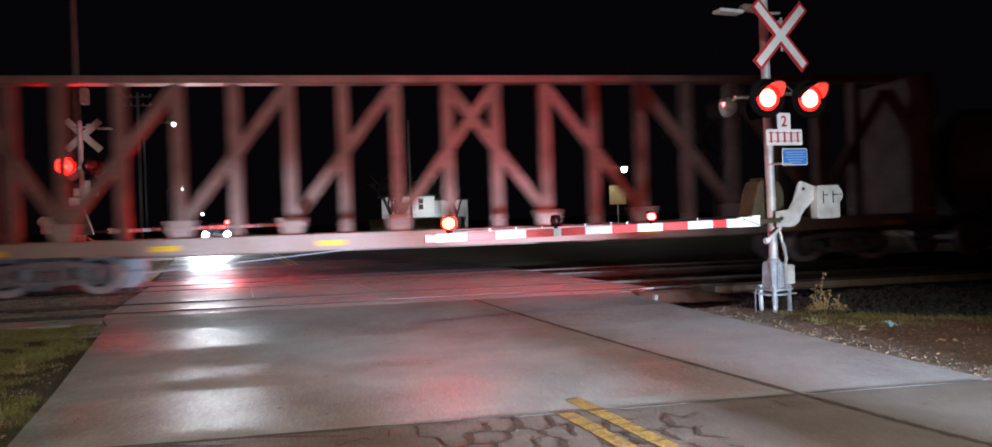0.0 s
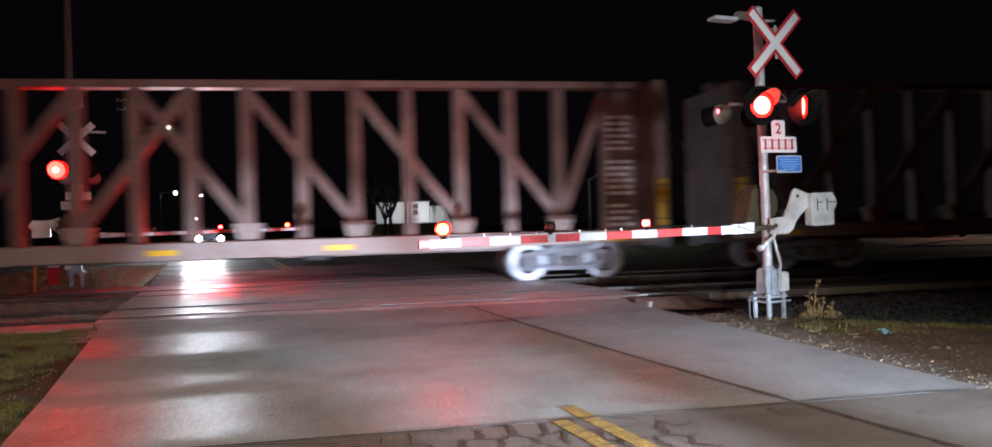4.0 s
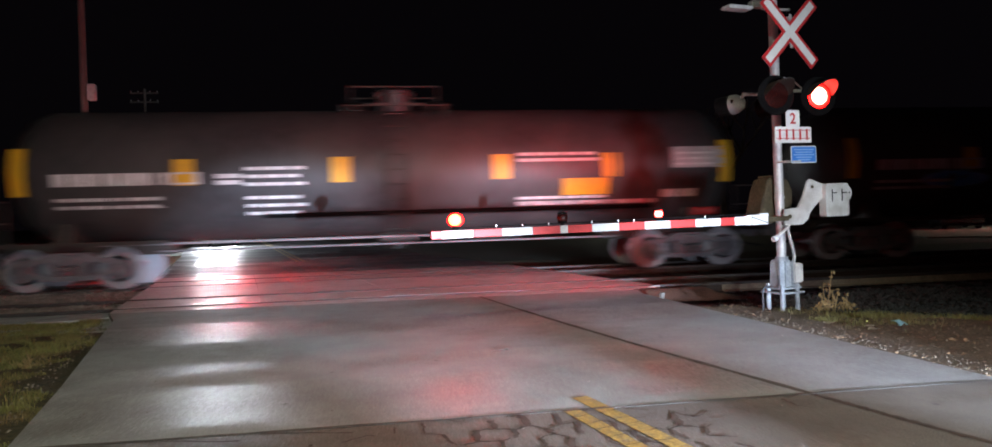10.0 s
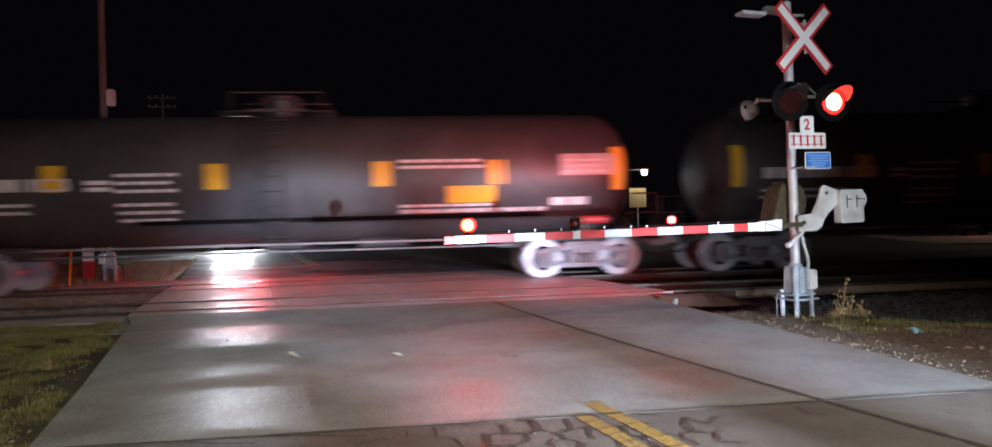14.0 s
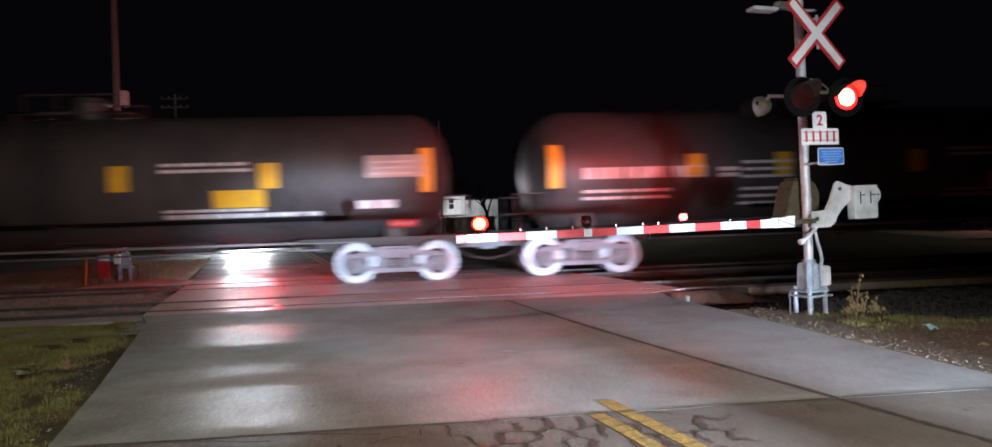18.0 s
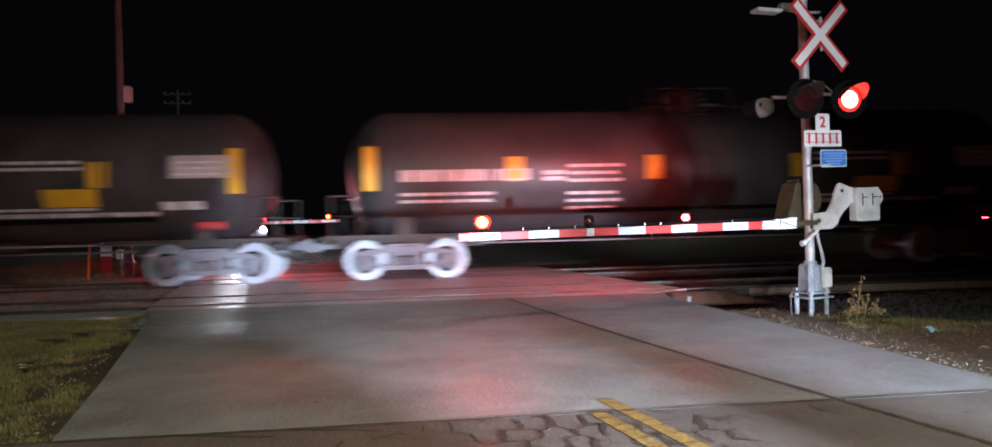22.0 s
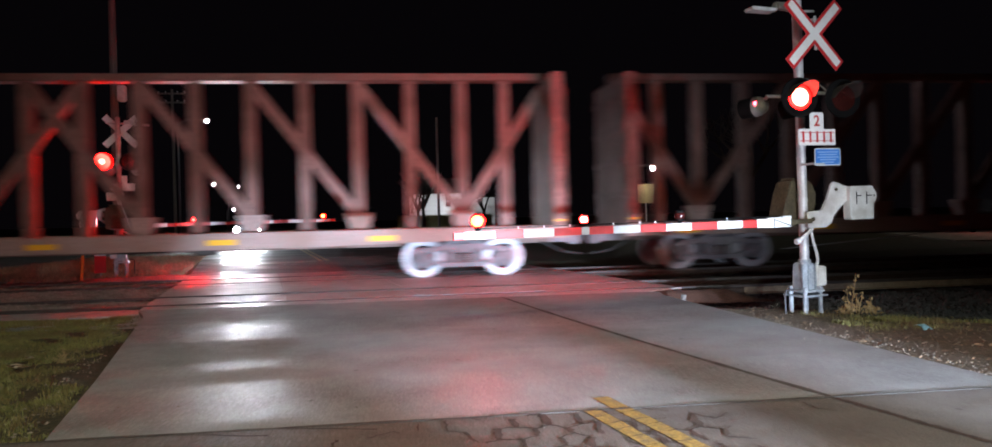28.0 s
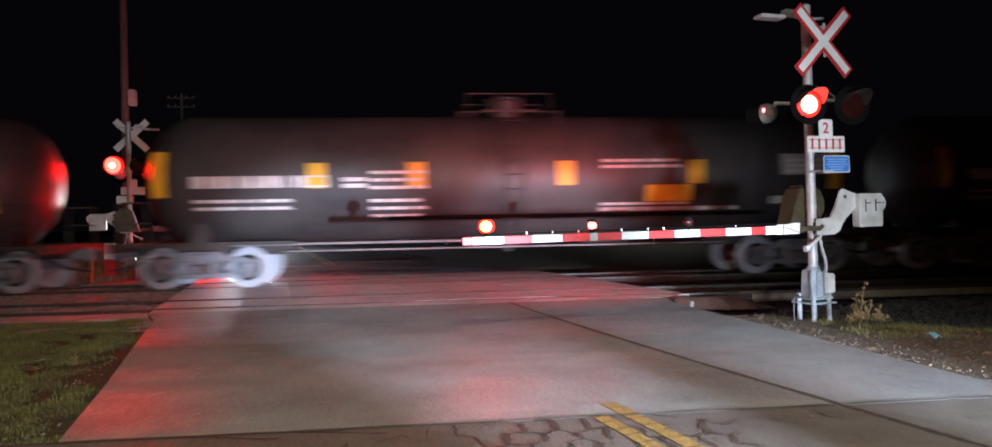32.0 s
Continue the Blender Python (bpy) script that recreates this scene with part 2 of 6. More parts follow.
# base kept very dark, standing in for weak light right of the mast
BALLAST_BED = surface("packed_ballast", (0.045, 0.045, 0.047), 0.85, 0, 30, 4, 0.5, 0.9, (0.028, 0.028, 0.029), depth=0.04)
CLAY = surface("red_brown_clay", (0.12, 0.055, 0.036), 0.85, 0, 30, 3, 0.5, 0.8, (0.07, 0.03, 0.02), depth=0.03)
MOSS = surface("mossy_earth", (0.050, 0.040, 0.020), 0.9, 0, 22, 1.1, 0.6, 0.7, (0.075, 0.055, 0.028), depth=0.03)
FIELD = surface("dark_rough_grass", (0.05, 0.05, 0.022), 0.9, 0, 12, 0.6, 0.5, 0.8, (0.07, 0.05, 0.03), depth=0.05)
KERB = surface("pale_concrete_edge", (0.40, 0.43, 0.44), 0.7, 0, 40, 3, 0.25, 0.2, (0.24, 0.25, 0.25))
STONE = surface("ballast_stone", (0.092, 0.096, 0.106), 0.75, 0, 30, 8, 0.4, 0.3)
PEBBLE = surface("pale_gravel", (0.27, 0.22, 0.175), 0.8, 0, 30, 9, 0.5, 0.3)
RAIL_TOP = surface("worn_rail_head", (0.075, 0.07, 0.068), 0.6, 0.25, 50, 5, 0.2, 0.05)
# rust darkened further, for rails that little light reaches
RAIL_SIDE = surface("rusty_rail", (0.045, 0.032, 0.026), 0.8, 0.1, 40, 4, 0.4, 0.3, (0.03, 0.022, 0.018))
# beige copy of the web colour, painted as if light falls on it
RAIL_LIT = surface("dusty_rail_web", (0.27, 0.235, 0.17), 0.8, 0.0, 40, 4, 0.25, 0.3, (0.18, 0.15, 0.11))
TIE = surface("creosoted_timber", (0.022, 0.018, 0.016), 0.85, 0, 40, 4, 0.4, 0.5, stretch=(1, 0.15, 1))
GRASS = surface("lawn_blades", (0.19, 0.185, 0.06), 0.7, 0, 20, 1.5, 0.55, 0.0, (0.16, 0.108, 0.05))
TUFT = surface("yellow_green_tufts", (0.26, 0.25, 0.08), 0.7, 0, 20, 2.0, 0.4, 0.0, (0.20, 0.15, 0.06))
# tan raised in place of headlight glow through the blades
FAR_GRASS = surface("dull_verge_grass", (0.38, 0.33, 0.21), 0.8, 0, 20, 3, 0.4, 0.0)
# left track bed, much paler than the bed on the right
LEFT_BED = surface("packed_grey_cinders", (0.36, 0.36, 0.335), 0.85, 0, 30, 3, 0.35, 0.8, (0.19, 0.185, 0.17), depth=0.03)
STRAW = surface("dead_weed", (0.36, 0.26, 0.125), 0.8, 0, 30, 4, 0.3, 0.0)
PALE_LEAF = surface("pale_dry_leaf", (0.62, 0.56, 0.44), 0.7, 0, 40, 12, 0.3, 0.1)
LEAFLITTER = surface("fallen_leaf", (0.26, 0.17, 0.10), 0.8, 0, 24, 7, 0.6, 0.1, (0.11, 0.08, 0.055))
GALV = surface("galvanised_steel", (0.58, 0.59, 0.60), 0.48, 0.25, 40, 5, 0.15, 0.05, (0.38, 0.38, 0.38))
GREY_PAINT = surface("pale_grey_paint", (0.68, 0.68, 0.67), 0.5, 0, 40, 4, 0.1, 0.05, (0.45, 0.43, 0.40))
DARK_PAINT = surface("black_enamel", (0.0045, 0.0042, 0.0045), 0.7, 0, 40, 4, 0.3, 0.05)
DARK_PAINT.node_tree.nodes["Principled BSDF"].inputs["Specular IOR Level"].default_value = 0.08
OLIVE = surface("weathered_mechanism", (0.085, 0.068, 0.038), 0.6, 0.2, 30, 5, 0.35, 0.15)
SIGN_WHITE = surface("sign_white", (0.80, 0.80, 0.80), 0.5, 0, 20, 3, 0.04, 0.0, (0.72, 0.71, 0.70))
SIGN_RED = surface("sign_red", (0.52, 0.025, 0.03), 0.5, 0, 20, 3, 0.1, 0.0)
SIGN_BLUE = surface("sign_blue", (0.04, 0.20, 0.62), 0.5, 0, 20, 3, 0.08, 0.0)
PALE_BLUE = surface("sign_pale_blue", (0.30, 0.48, 0.78), 0.5, 0, 20, 3, 0.05, 0.0)
ARM_WHITE = surface("arm_white_sheeting", (0.40, 0.40, 0.39), 0.45, 0, 25, 5, 0.05, 0.02, (0.33, 0.325, 0.315))
ARM_RED = surface("arm_red_sheeting", (0.36, 0.022, 0.02), 0.45, 0, 25, 5, 0.12, 0.02)
RED_LIT = glow("lit_red_lens", (1.0, 0.060, 0.042), 75)
RED_EDGE = glow("lit_lens_edge", (1.0, 0.003, 0.002), 20)
HOUSING_GREY = surface("weathered_grey_housing", (0.19, 0.185, 0.18), 0.6, 0, 40, 4, 0.2, 0.05)
HOOD = surface("hood_enamel", (0.042, 0.037, 0.032), 0.6, 0, 40, 4, 0.2, 0.05)
RED_REAR = glow("lit_rear_lens", (1.0, 0.022, 0.06), 9000)
RED_FAR = glow("lit_far_lens", (1.0, 0.0042, 0.0030), 900)
RED_ARM = glow("lit_arm_lens", (1.0, 0.006, 0.005), 320)
RED_FAR_ARM = glow("lit_far_arm_lens", (1.0, 0.0003, 0.0003), 5000)
RED_TIP = glow("lit_tip_lens", (1.0, 0.0075, 0.0012), 650)
RED_SIDE = glow("lit_side_indicator", (1.0, 0.03, 0.05), 40)
RED_RING = glow("lit_rear_lens_rim", (1.0, 0.0004, 0.0004), 3700)
RED_FAR_RING = glow("lit_far_lens_rim", (1.0, 0.0007, 0.0005), 650)
RED_DARK = surface("unlit_red_lens", (0.032, 0.006, 0.005), 0.2, 0, 60, 5, 0.2, 0.05)
LAMP_WHITE = glow("headlamp", (0.88, 0.93, 1.0), 1150)
LAMP_STREET = glow("street_lamp_glow", (0.95, 1.0, 0.92), 160)
LAMP_FAR = glow("far_lamp_glow", (0.95, 1.0, 0.95), 40)
CB_PAINT = surface("oxide_brown_paint", (0.175, 0.108, 0.092), 0.6, 0, 14, 1.3, 0.3, 0.1, (0.10, 0.06, 0.045), by_piece=0.12)
CB_DECK = surface("pale_worn_side_sill", (0.28, 0.225, 0.205), 0.6, 0, 20, 1.2, 0.3, 0.1, (0.24, 0.17, 0.14))
TANK_BLACK = surface("sooty_tank_paint", (0.041, 0.039, 0.041), 0.5, 0, 9, 0.8, 0.35, 0.08, (0.068, 0.062, 0.060), stretch=(1, 1, 0.3))
TANK_GREY = surface("grimy_grey_tank_paint", (0.145, 0.135, 0.13), 0.5, 0, 9, 0.8, 0.3, 0.08, (0.06, 0.055, 0.05), stretch=(1, 1, 0.3))
FRAME_BLACK = surface("sooty_underframe", (0.035, 0.032, 0.03), 0.7, 0, 20, 2, 0.4, 0.2, (0.06, 0.045, 0.035))
TRUCK_STEEL = surface("dusty_truck_casting", (0.185, 0.19, 0.215), 0.7, 0.1, 24, 3, 0.3, 0.2, (0.13, 0.13, 0.145))
WHEEL_RIM = surface("bright_wheel_rim", (0.41, 0.43, 0.48), 0.45, 0.15, 30, 3, 0.12, 0.05)
WHEEL_PLATE = surface("pale_worn_wheel_plate", (0.42, 0.44, 0.49), 0.5, 0.1, 30, 3, 0.2, 0.1, (0.36, 0.37, 0.41))
WHEEL_WEB = surface("rusty_wheel_plate", (0.24, 0.22, 0.23), 0.75, 0.1, 30, 3, 0.35, 0.15)
PLACARD = surface("yellow_sheeting", (0.72, 0.42, 0.02), 0.5, 0, 30, 4, 0.06, 0.0, (0.6, 0.36, 0.03))
LETTERING = surface("white_stencil_paint", (0.66, 0.66, 0.66), 0.6, 0, 30, 4, 0.12, 0.0, (0.45, 0.44, 0.43))
GRAFFITI_BLUE = surface("pale_blue_spray_paint", (0.07, 0.36, 0.88), 0.6, 0, 12, 2, 0.3, 0.0, (0.35, 0.58, 0.9))
GRAFFITI_WHITE = surface("white_spray_paint", (0.60, 0.60, 0.62), 0.6, 0, 12, 2, 0.2, 0.0, (0.3, 0.3, 0.32))
PATCH_GREY = surface("pale_grey_patch_paint", (0.23, 0.25, 0.26), 0.6, 0, 12, 2, 0.2, 0.0, (0.2, 0.22, 0.22))
PATCH_PALE = surface("chalky_panel_paint", (0.44, 0.43, 0.43), 0.6, 0, 14, 2.5, 0.2, 0.0, (0.34, 0.33, 0.33))
RED_PAINT = surface("red_tank_fitting", (0.45, 0.05, 0.05), 0.5, 0, 20, 3, 0.2, 0.05)
SIDING = surface("white_siding", (0.74, 0.75, 0.76), 0.7, 0, 20, 2, 0.08, 0.05, by_piece=0.04)
ROOFING = surface("dark_shingle", (0.04, 0.038, 0.036), 0.9, 0, 20, 2, 0.3, 0.2)
BARK = surface("dark_bark", (0.05, 0.038, 0.03), 0.9, 0, 30, 4, 0.4, 0.4)
POLE_DARK = surface("dull_dark_steel", (0.06, 0.06, 0.065), 0.7, 0.2, 30, 3, 0.2, 0.05)
GALV_DULL = surface("dull_galvanised_steel", (0.36, 0.40, 0.44), 0.6, 0.2, 40, 5, 0.25, 0.1, (0.20, 0.21, 0.22))
POLE_WOOD = surface("weathered_pole_timber", (0.15, 0.135, 0.125), 0.85, 0, 30, 3, 0.3, 0.3, stretch=(1, 1, 0.1))
CAR_PAINT = surface("dark_car_paint", (0.03, 0.032, 0.04), 0.25, 0.3, 20, 2, 0.1, 0.0, coat=0.6)
CAR_GLASS = surface("dark_car_glass", (0.015, 0.017, 0.02), 0.08, 0, 20, 2, 0.1, 0.0)
RUBBER = surface("tyre_rubber", (0.02, 0.02, 0.02), 0.8, 0, 40, 4, 0.2, 0.1)
ORANGE = surface("orange_marker_plastic", (0.75, 0.18, 0.02), 0.6, 0, 30, 4, 0.1, 0.0)
GRAVEL = surface("pale_lot_gravel", (0.26, 0.24, 0.20), 0.9, 0, 20, 2, 0.4, 0.5)
TAN = surface("tan_sign_board", (0.45, 0.34, 0.16), 0.6, 0, 20, 3, 0.1, 0.0)
LITTER = surface("blue_white_litter", (0.42, 0.74, 0.92), 0.5, 0, 20, 5, 0.3, 0.05)

# ---- mesh helpers ----


def box(bm, x0, x1, y0, y1, z0, z1, m=None):
    v = [bm.verts.new((m @ Vector(p)) if m else p) for p in
         ((x0, y0, z0), (x1, y0, z0), (x1, y1, z0), (x0, y1, z0), (x0, y0, z1), (x1, y0, z1), (x1, y1, z1), (x0, y1, z1))]
    for f in ((3, 2, 1, 0), (4, 5, 6, 7), (0, 1, 5, 4), (1, 2, 6, 5), (2, 3, 7, 6), (3, 0, 4, 7)):
        bm.faces.new([v[i] for i in f])
    return v


def rounded(bm, x0, x1, y0, y1, z0, z1, r=0.01, seg=1):
    t = bmesh.new()
    box(t, x0, x1, y0, y1, z0, z1)
    bmesh.ops.bevel(t, geom=t.edges[:], offset=r, segments=seg, affect="EDGES")
    merge(bm, t)


def merge(bm, other, m=None):
    if m:
        other.transform(m)
    me = bpy.data.meshes.new("scratch")
    other.to_mesh(me)
    other.free()
    bm.from_mesh(me)
    bpy.data.meshes.remove(me)


def tube(bm, p, q, r, n=12, r2=None, caps=True):
    p, q = Vector(p), Vector(q)
    d = (q - p).normalized()
    a = d.orthogonal().normalized()
    b = d.cross(a)
    r2 = r if r2 is None else r2
    rings = []
    for c, rad in ((p, r), (q, r2)):
        rings.append([bm.verts.new(c + rad * (math.cos(t) * a + math.sin(t) * b)) for t in (2 * math.pi * i / n for i in range(n))])
    for i in range(n):
        j = (i + 1) % n
        bm.faces.new((rings[0][i], rings[0][j], rings[1][j], rings[1][i]))
    if caps:
        bm.faces.new(rings[0][::-1])
        bm.faces.new(rings[1])


def chain(bm, points, r, n=8):
    for p, q in zip(points, points[1:]):
        tube(bm, p, q, r, n)


def lathe(bm, profile, n=24, axis="y", centre=(0, 0, 0)):
    """Turns (along, radius) pairs about an axis."""
    rings = []
    for s, r in profile:
        ring = []
        for i in range(n):
            t = 2 * math.pi * i / n
            c, d = r * math.cos(t), r * math.sin(t)
            p = {"x": (s, c, d), "y": (d, s, c), "z": (c, d, s)}[axis]
            ring.append(bm.verts.new(Vector(p) + Vector(centre)))
        rings.append(ring)
    for a, b in zip(rings, rings[1:]):
        for i in range(n):
            j = (i + 1) % n
            bm.faces.new((a[i], a[j], b[j], b[i]))
    if profile[0][1] > 0.0005:
        bm.faces.new(rings[0][::-1])
    if profile[-1][1] > 0.0005:
        bm.faces.new(rings[-1])


def plate(bm, outline, axis, s0, s1):
    """An outline in two coordinates, drawn out from s0 to s1 along an axis (y: outline is x,z; z: x,y; x: y,z)."""
    def at(p, s):
        return {"y": (p[0], s, p[1]), "z": (p[0], p[1], s), "x": (s, p[0], p[1])}[axis]
    a = [bm.verts.new(at(p, s0)) for p in outline]
    b = [bm.verts.new(at(p, s1)) for p in outline]
    n = len(outline)
    for i in range(n):
        j = (i + 1) % n
        bm.faces.new((a[i], a[j], b[j], b[i]))
    bm.faces.new(a[::-1])
    bm.faces.new(b)


def beam(bm, p, q, half_w, half_y):
    """A flat-sided member between two points of the x-z plane, half_y deep each way."""
    p, q = Vector((p[0], 0, p[1])), Vector((q[0], 0, q[1]))
    d = (q - p).normalized()
    s = Vector((-d.z, 0, d.x)) * half_w
    y = Vector((0, half_y, 0))
    v = [bm.verts.new(c) for c in (p - s - y, p + s - y, p + s + y, p - s + y, q - s - y, q + s - y, q + s + y, q - s + y)]
    for f in ((0, 1, 2, 3), (7, 6, 5, 4), (1, 0, 4, 5), (2, 1, 5, 6), (3, 2, 6, 7), (0, 3, 7, 4)):
        bm.faces.new([v[i] for i in f])


def mesh_of(name, bm, mats, sharp=35):
    bmesh.ops.recalc_face_normals(bm, faces=bm.faces[:])
    me = bpy.data.meshes.new(name)
    bm.to_mesh(me)
    bm.free()
    for m in (mats if isinstance(mats, (list, tuple)) else [mats]):
        me.materials.append(m)
    me.polygons.foreach_set("use_smooth", [True] * len(me.polygons))
    me.set_sharp_from_angle(angle=radians(sharp))
    return me


def part(name, bm, material, parent, label="", m=None, sharp=35):
    ob = new(name, mesh_of(name, bm, material, sharp))
    ob.parent = parent
    if m:
        ob.matrix_basis = m
    if label:
        ob["label"] = label
    return ob


def thing(name, bm, material, label, category, group="", m=None, kind=""):
    ob = new(name, mesh_of(name, bm, material))
    if m:
        ob.matrix_basis = m
    return tagged(ob, label, category, group, kind)


def base(name, label, category, group="", m=None, kind=""):
    ob = new(name)
    ob.empty_display_size = 0.3
    if m:
        ob.matrix_basis = m
    return tagged(ob, label, category, group, kind)


def again(mesh_ob, m, parent=None):
    """One more piece on the same mesh."""
    ob = new(mesh_ob.name.split(".")[0], mesh_ob.data)
    ob.parent = parent if parent else mesh_ob.parent
    ob.matrix_basis = m
    return ob

# ---- ground, road and tracks ----
EX, EY = Vector((0.976, 0.218, 0)), Vector((-0.218, 0.976, 0))
ROAD0 = Vector((1.33, 4.6, 0))


def on_road(q, w, z=0.0):
    """q metres right of the centre line, w metres along the road from the slab's near edge."""
    p = ROAD0 + EX * q + EY * w
    return Vector((p.x, p.y, z))


def left_edge(y):
    return -2.44 - (y - 4.9) * 0.275 if y < 12 else -4.40 - (y - 12) * 0.20


def right_edge(y):
    return 4.62 - (y - 4.7) * 0.078 if y < 12 else 4.95 - (y - 12) * 0.24


def shoulder(x):
    """Where the verge gives way to the ballast."""
    return 9.6 if x < 5.0 else max(7.0, 9.6 - (x - 5.0) * 1.1)


def land(x, y):
    """Height of the bare ground."""
    h = -0.035 + 0.02 * noise.noise((x * 0.7, y * 0.7, 0)) + 0.012 * noise.noise((x * 3, y * 3, 4))
    start = shoulder(x)
    if start < y < 21.5:
        k = min(1, (y - start) / 1.2) * min(1, (21.5 - y) / 1.5)
        h -= (0.20 if x > 0 else 0.02) * k
    inside = min(x - left_edge(y), right_edge(y) - x) if -40 < y < 130 else -1
    if y > 20:
        c = on_road(0, (y - 4.6) / 0.976)
        inside = 3.9 - abs(x - c.x)
    if y < 4.75:
        inside = 5 - abs(x - 1.5 + (y - 4.6) * 0.22)
    if inside > 0.05:
        h = min(h, -0.06) - 0.06
    return h


def axis_steps(lo, hi, step, far):
    a = list(np.arange(lo, hi + 0.001, step))
    grow, left, right = step, [lo], [hi]
    while right[-1] < far:
        grow *= 1.45
        right.append(right[-1] + grow)
        left.append(left[-1] - grow)
    return left[:0:-1] + a + right[1:]


def build_ground():
    xs, ys = axis_steps(-12, 14, 0.16, 900), axis_steps(1, 24, 0.16, 900)
    verts = [(x, y, land(x, y)) for y in ys for x in xs]
    n = len(xs)
    faces = [(j * n + i, j * n + i + 1, (j + 1) * n + i + 1, (j + 1) * n + i) for j in range(len(ys) - 1) for i in range(n - 1)]
    me = bpy.data.meshes.new("ground")
    me.from_pydata(verts, [], faces)
    for m in (EARTH, BALLAST_BED, FIELD, MOSS, LEFT_BED):
        me.materials.append(m)
    kinds = []
    for f in faces:
        x, y = verts[f[0]][0], verts[f[0]][1]
        # right bed and outer field get darker colours in place of light falloff
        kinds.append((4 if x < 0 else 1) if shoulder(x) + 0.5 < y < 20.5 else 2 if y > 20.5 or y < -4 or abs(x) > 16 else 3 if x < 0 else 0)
    me.polygons.foreach_set("material_index", kinds)
    me.polygons.foreach_set("use_smooth", [True] * len(me.polygons))
    tagged(new("ground", me), "damp dark earth verges beside the road and tracks", "ground", kind="structure")


build_ground()


def sheet(name, outline, z, thick, mat, label, category="road", parent=None, grid=0):
    bm = bmesh.new()
    plate(bm, outline, "z", z - thick, z)
    top = [e for e in bm.edges if all(v.co.z > z - 0.001 for v in e.verts)]
    bmesh.ops.bevel(bm, geom=top, offset=0.002, segments=1, affect="EDGES")
    ob = new(name, mesh_of(name, bm, mat))
    if parent:
        ob.parent = parent
        return ob
    return tagged(ob, label, category, kind="structure")


def seam_x(y):
    return 4.375 - 0.319 * y + 0.006 * y * y


# near carriageway of old asphalt, the two concrete slabs before the tracks, the crossing and the far road
sheet("road_near", [(-2.9, 4.746), (-1.5, -2.0), (5.0, -40), (13.5, -40), (6.2, -3.0), (4.75, 3.5), (4.64, 4.746)], 0.0, 0.12, ASPHALT,
      "worn brown-grey asphalt road with tar-dark cracks")
road_slabs = base("road_slabs", "damp grey concrete approach slabs before the tracks", "road", kind="structure")
JOINT = 0.012
L_OUT = [(left_edge(4.75) - 0.04, 4.75), (left_edge(6.5), 6.5), (left_edge(9.0), 9.0), (left_edge(11.0), 11.0), (left_edge(11.87) - 0.16, 11.87)]
R_OUT = [(right_edge(y), y) for y in (4.75, 7.0, 9.0, 10.4, 11.2)] + [(4.25, 11.87)]


def half(points, low, high, side):
    """The stretch of a slab between two cross joints, from the long joint to the outer edge."""
    out = [p for p in points if low < p[1] < high]

    def edge(y):
        for a, b in zip(points, points[1:]):
            if a[1] <= y <= b[1]:
                return (a[0] + (b[0] - a[0]) * (y - a[1]) / (b[1] - a[1]), y)
        return points[-1]
    line = [edge(low)] + out + [edge(high)]
    inner = [(seam_x(y) + side * JOINT, y) for y in (high + (low - high) * k / 8 for k in range(9))]
    pts = line + inner
    return pts[::-1] if side < 0 else pts


for lo, hi in ((4.75, 11.87),):
    for pts, side in ((L_OUT, -1), (R_OUT, 1)):
        sheet("concrete_slab", half(pts, lo, hi, side), 0.0, 0.12, CONCRETE_DULL if side < 0 else CONCRETE, "", parent=road_slabs)

crossing = base("crossing", "damp grade crossing surface with flangeways beside the rails", "crossing", kind="structure")
RAILS = (12.40, 13.84, 16.51, 17.95)


def across(y0, y1):
    return [(left_edge(y0) - 0.15, y0), (right_edge(y0), y0), (right_edge(y1), y1), (left_edge(y1) - 0.15, y1)]


strips = [(11.885, 12.35), (12.57, 13.69), (13.885, 15.2), (15.212, 16.46), (16.66, 17.80), (17.995, 19.3)]
for y0, y1 in strips:
    for k in range(4):
        a, b = k / 4, (k + 1) / 4
        q = across(y0, y1)
        quad = [(q[0][0] + (q[1][0] - q[0][0]) * a + 0.004, y0), (q[0][0] + (q[1][0] - q[0][0]) * b - 0.004, y0),
                (q[3][0] + (q[2][0] - q[3][0]) * b - 0.004, y1), (q[3][0] + (q[2][0] - q[3][0]) * a + 0.004, y1)]
        sheet("crossing_panel", quad, 0.0, 0.14, PANEL, "", parent=crossing)
bm = bmesh.new()
box(bm, -0.1, 2.35, 12.552, 12.568, -0.02, 0.005)
part("panel_edge_angle", bm, GALV_DULL, crossing, "bright worn steel edge of a crossing panel")
far_left = [tuple(on_road(-4.55, (y - 4.6) / 0.976))[:2] for y in (19.31, 40, 80, 140, 260)]
far_right = [tuple(on_road(3.9, (y - 5.4) / 0.976))[:2] for y in (19.31, 40, 80, 140, 260)]
far_left[0], far_right[0] = (left_edge(19.31) - 0.15, 19.31), (right_edge(19.31), 19.31)
sheet("road_far", far_left + far_right[::-1], 0.0, 0.1, WET_ASPHALT, "wet dark asphalt road beyond the tracks")


def strip_on_road(name, q0, q1, w0, w1, mat, label, z=0.0025):
    bm = bmesh.new()
    n = max(1, int(abs(w1 - w0) / 0.5))
    for i in range(n):
        a, b = w0 + (w1 - w0) * i / n, w0 + (w1 - w0) * (i + 1) / n
        j = [random.uniform(-0.006, 0.006) for _ in range(2)]
        plate(bm, [tuple(on_road(q, w))[:2] for q, w in ((q0 + j[0], a), (q1 + j[1], a), (q1 + j[1], b), (q0 + j[0], b))], "z", z - 0.001, z)
    return thing(name, bm, mat, label, "road marking", "road markings", kind="structure")


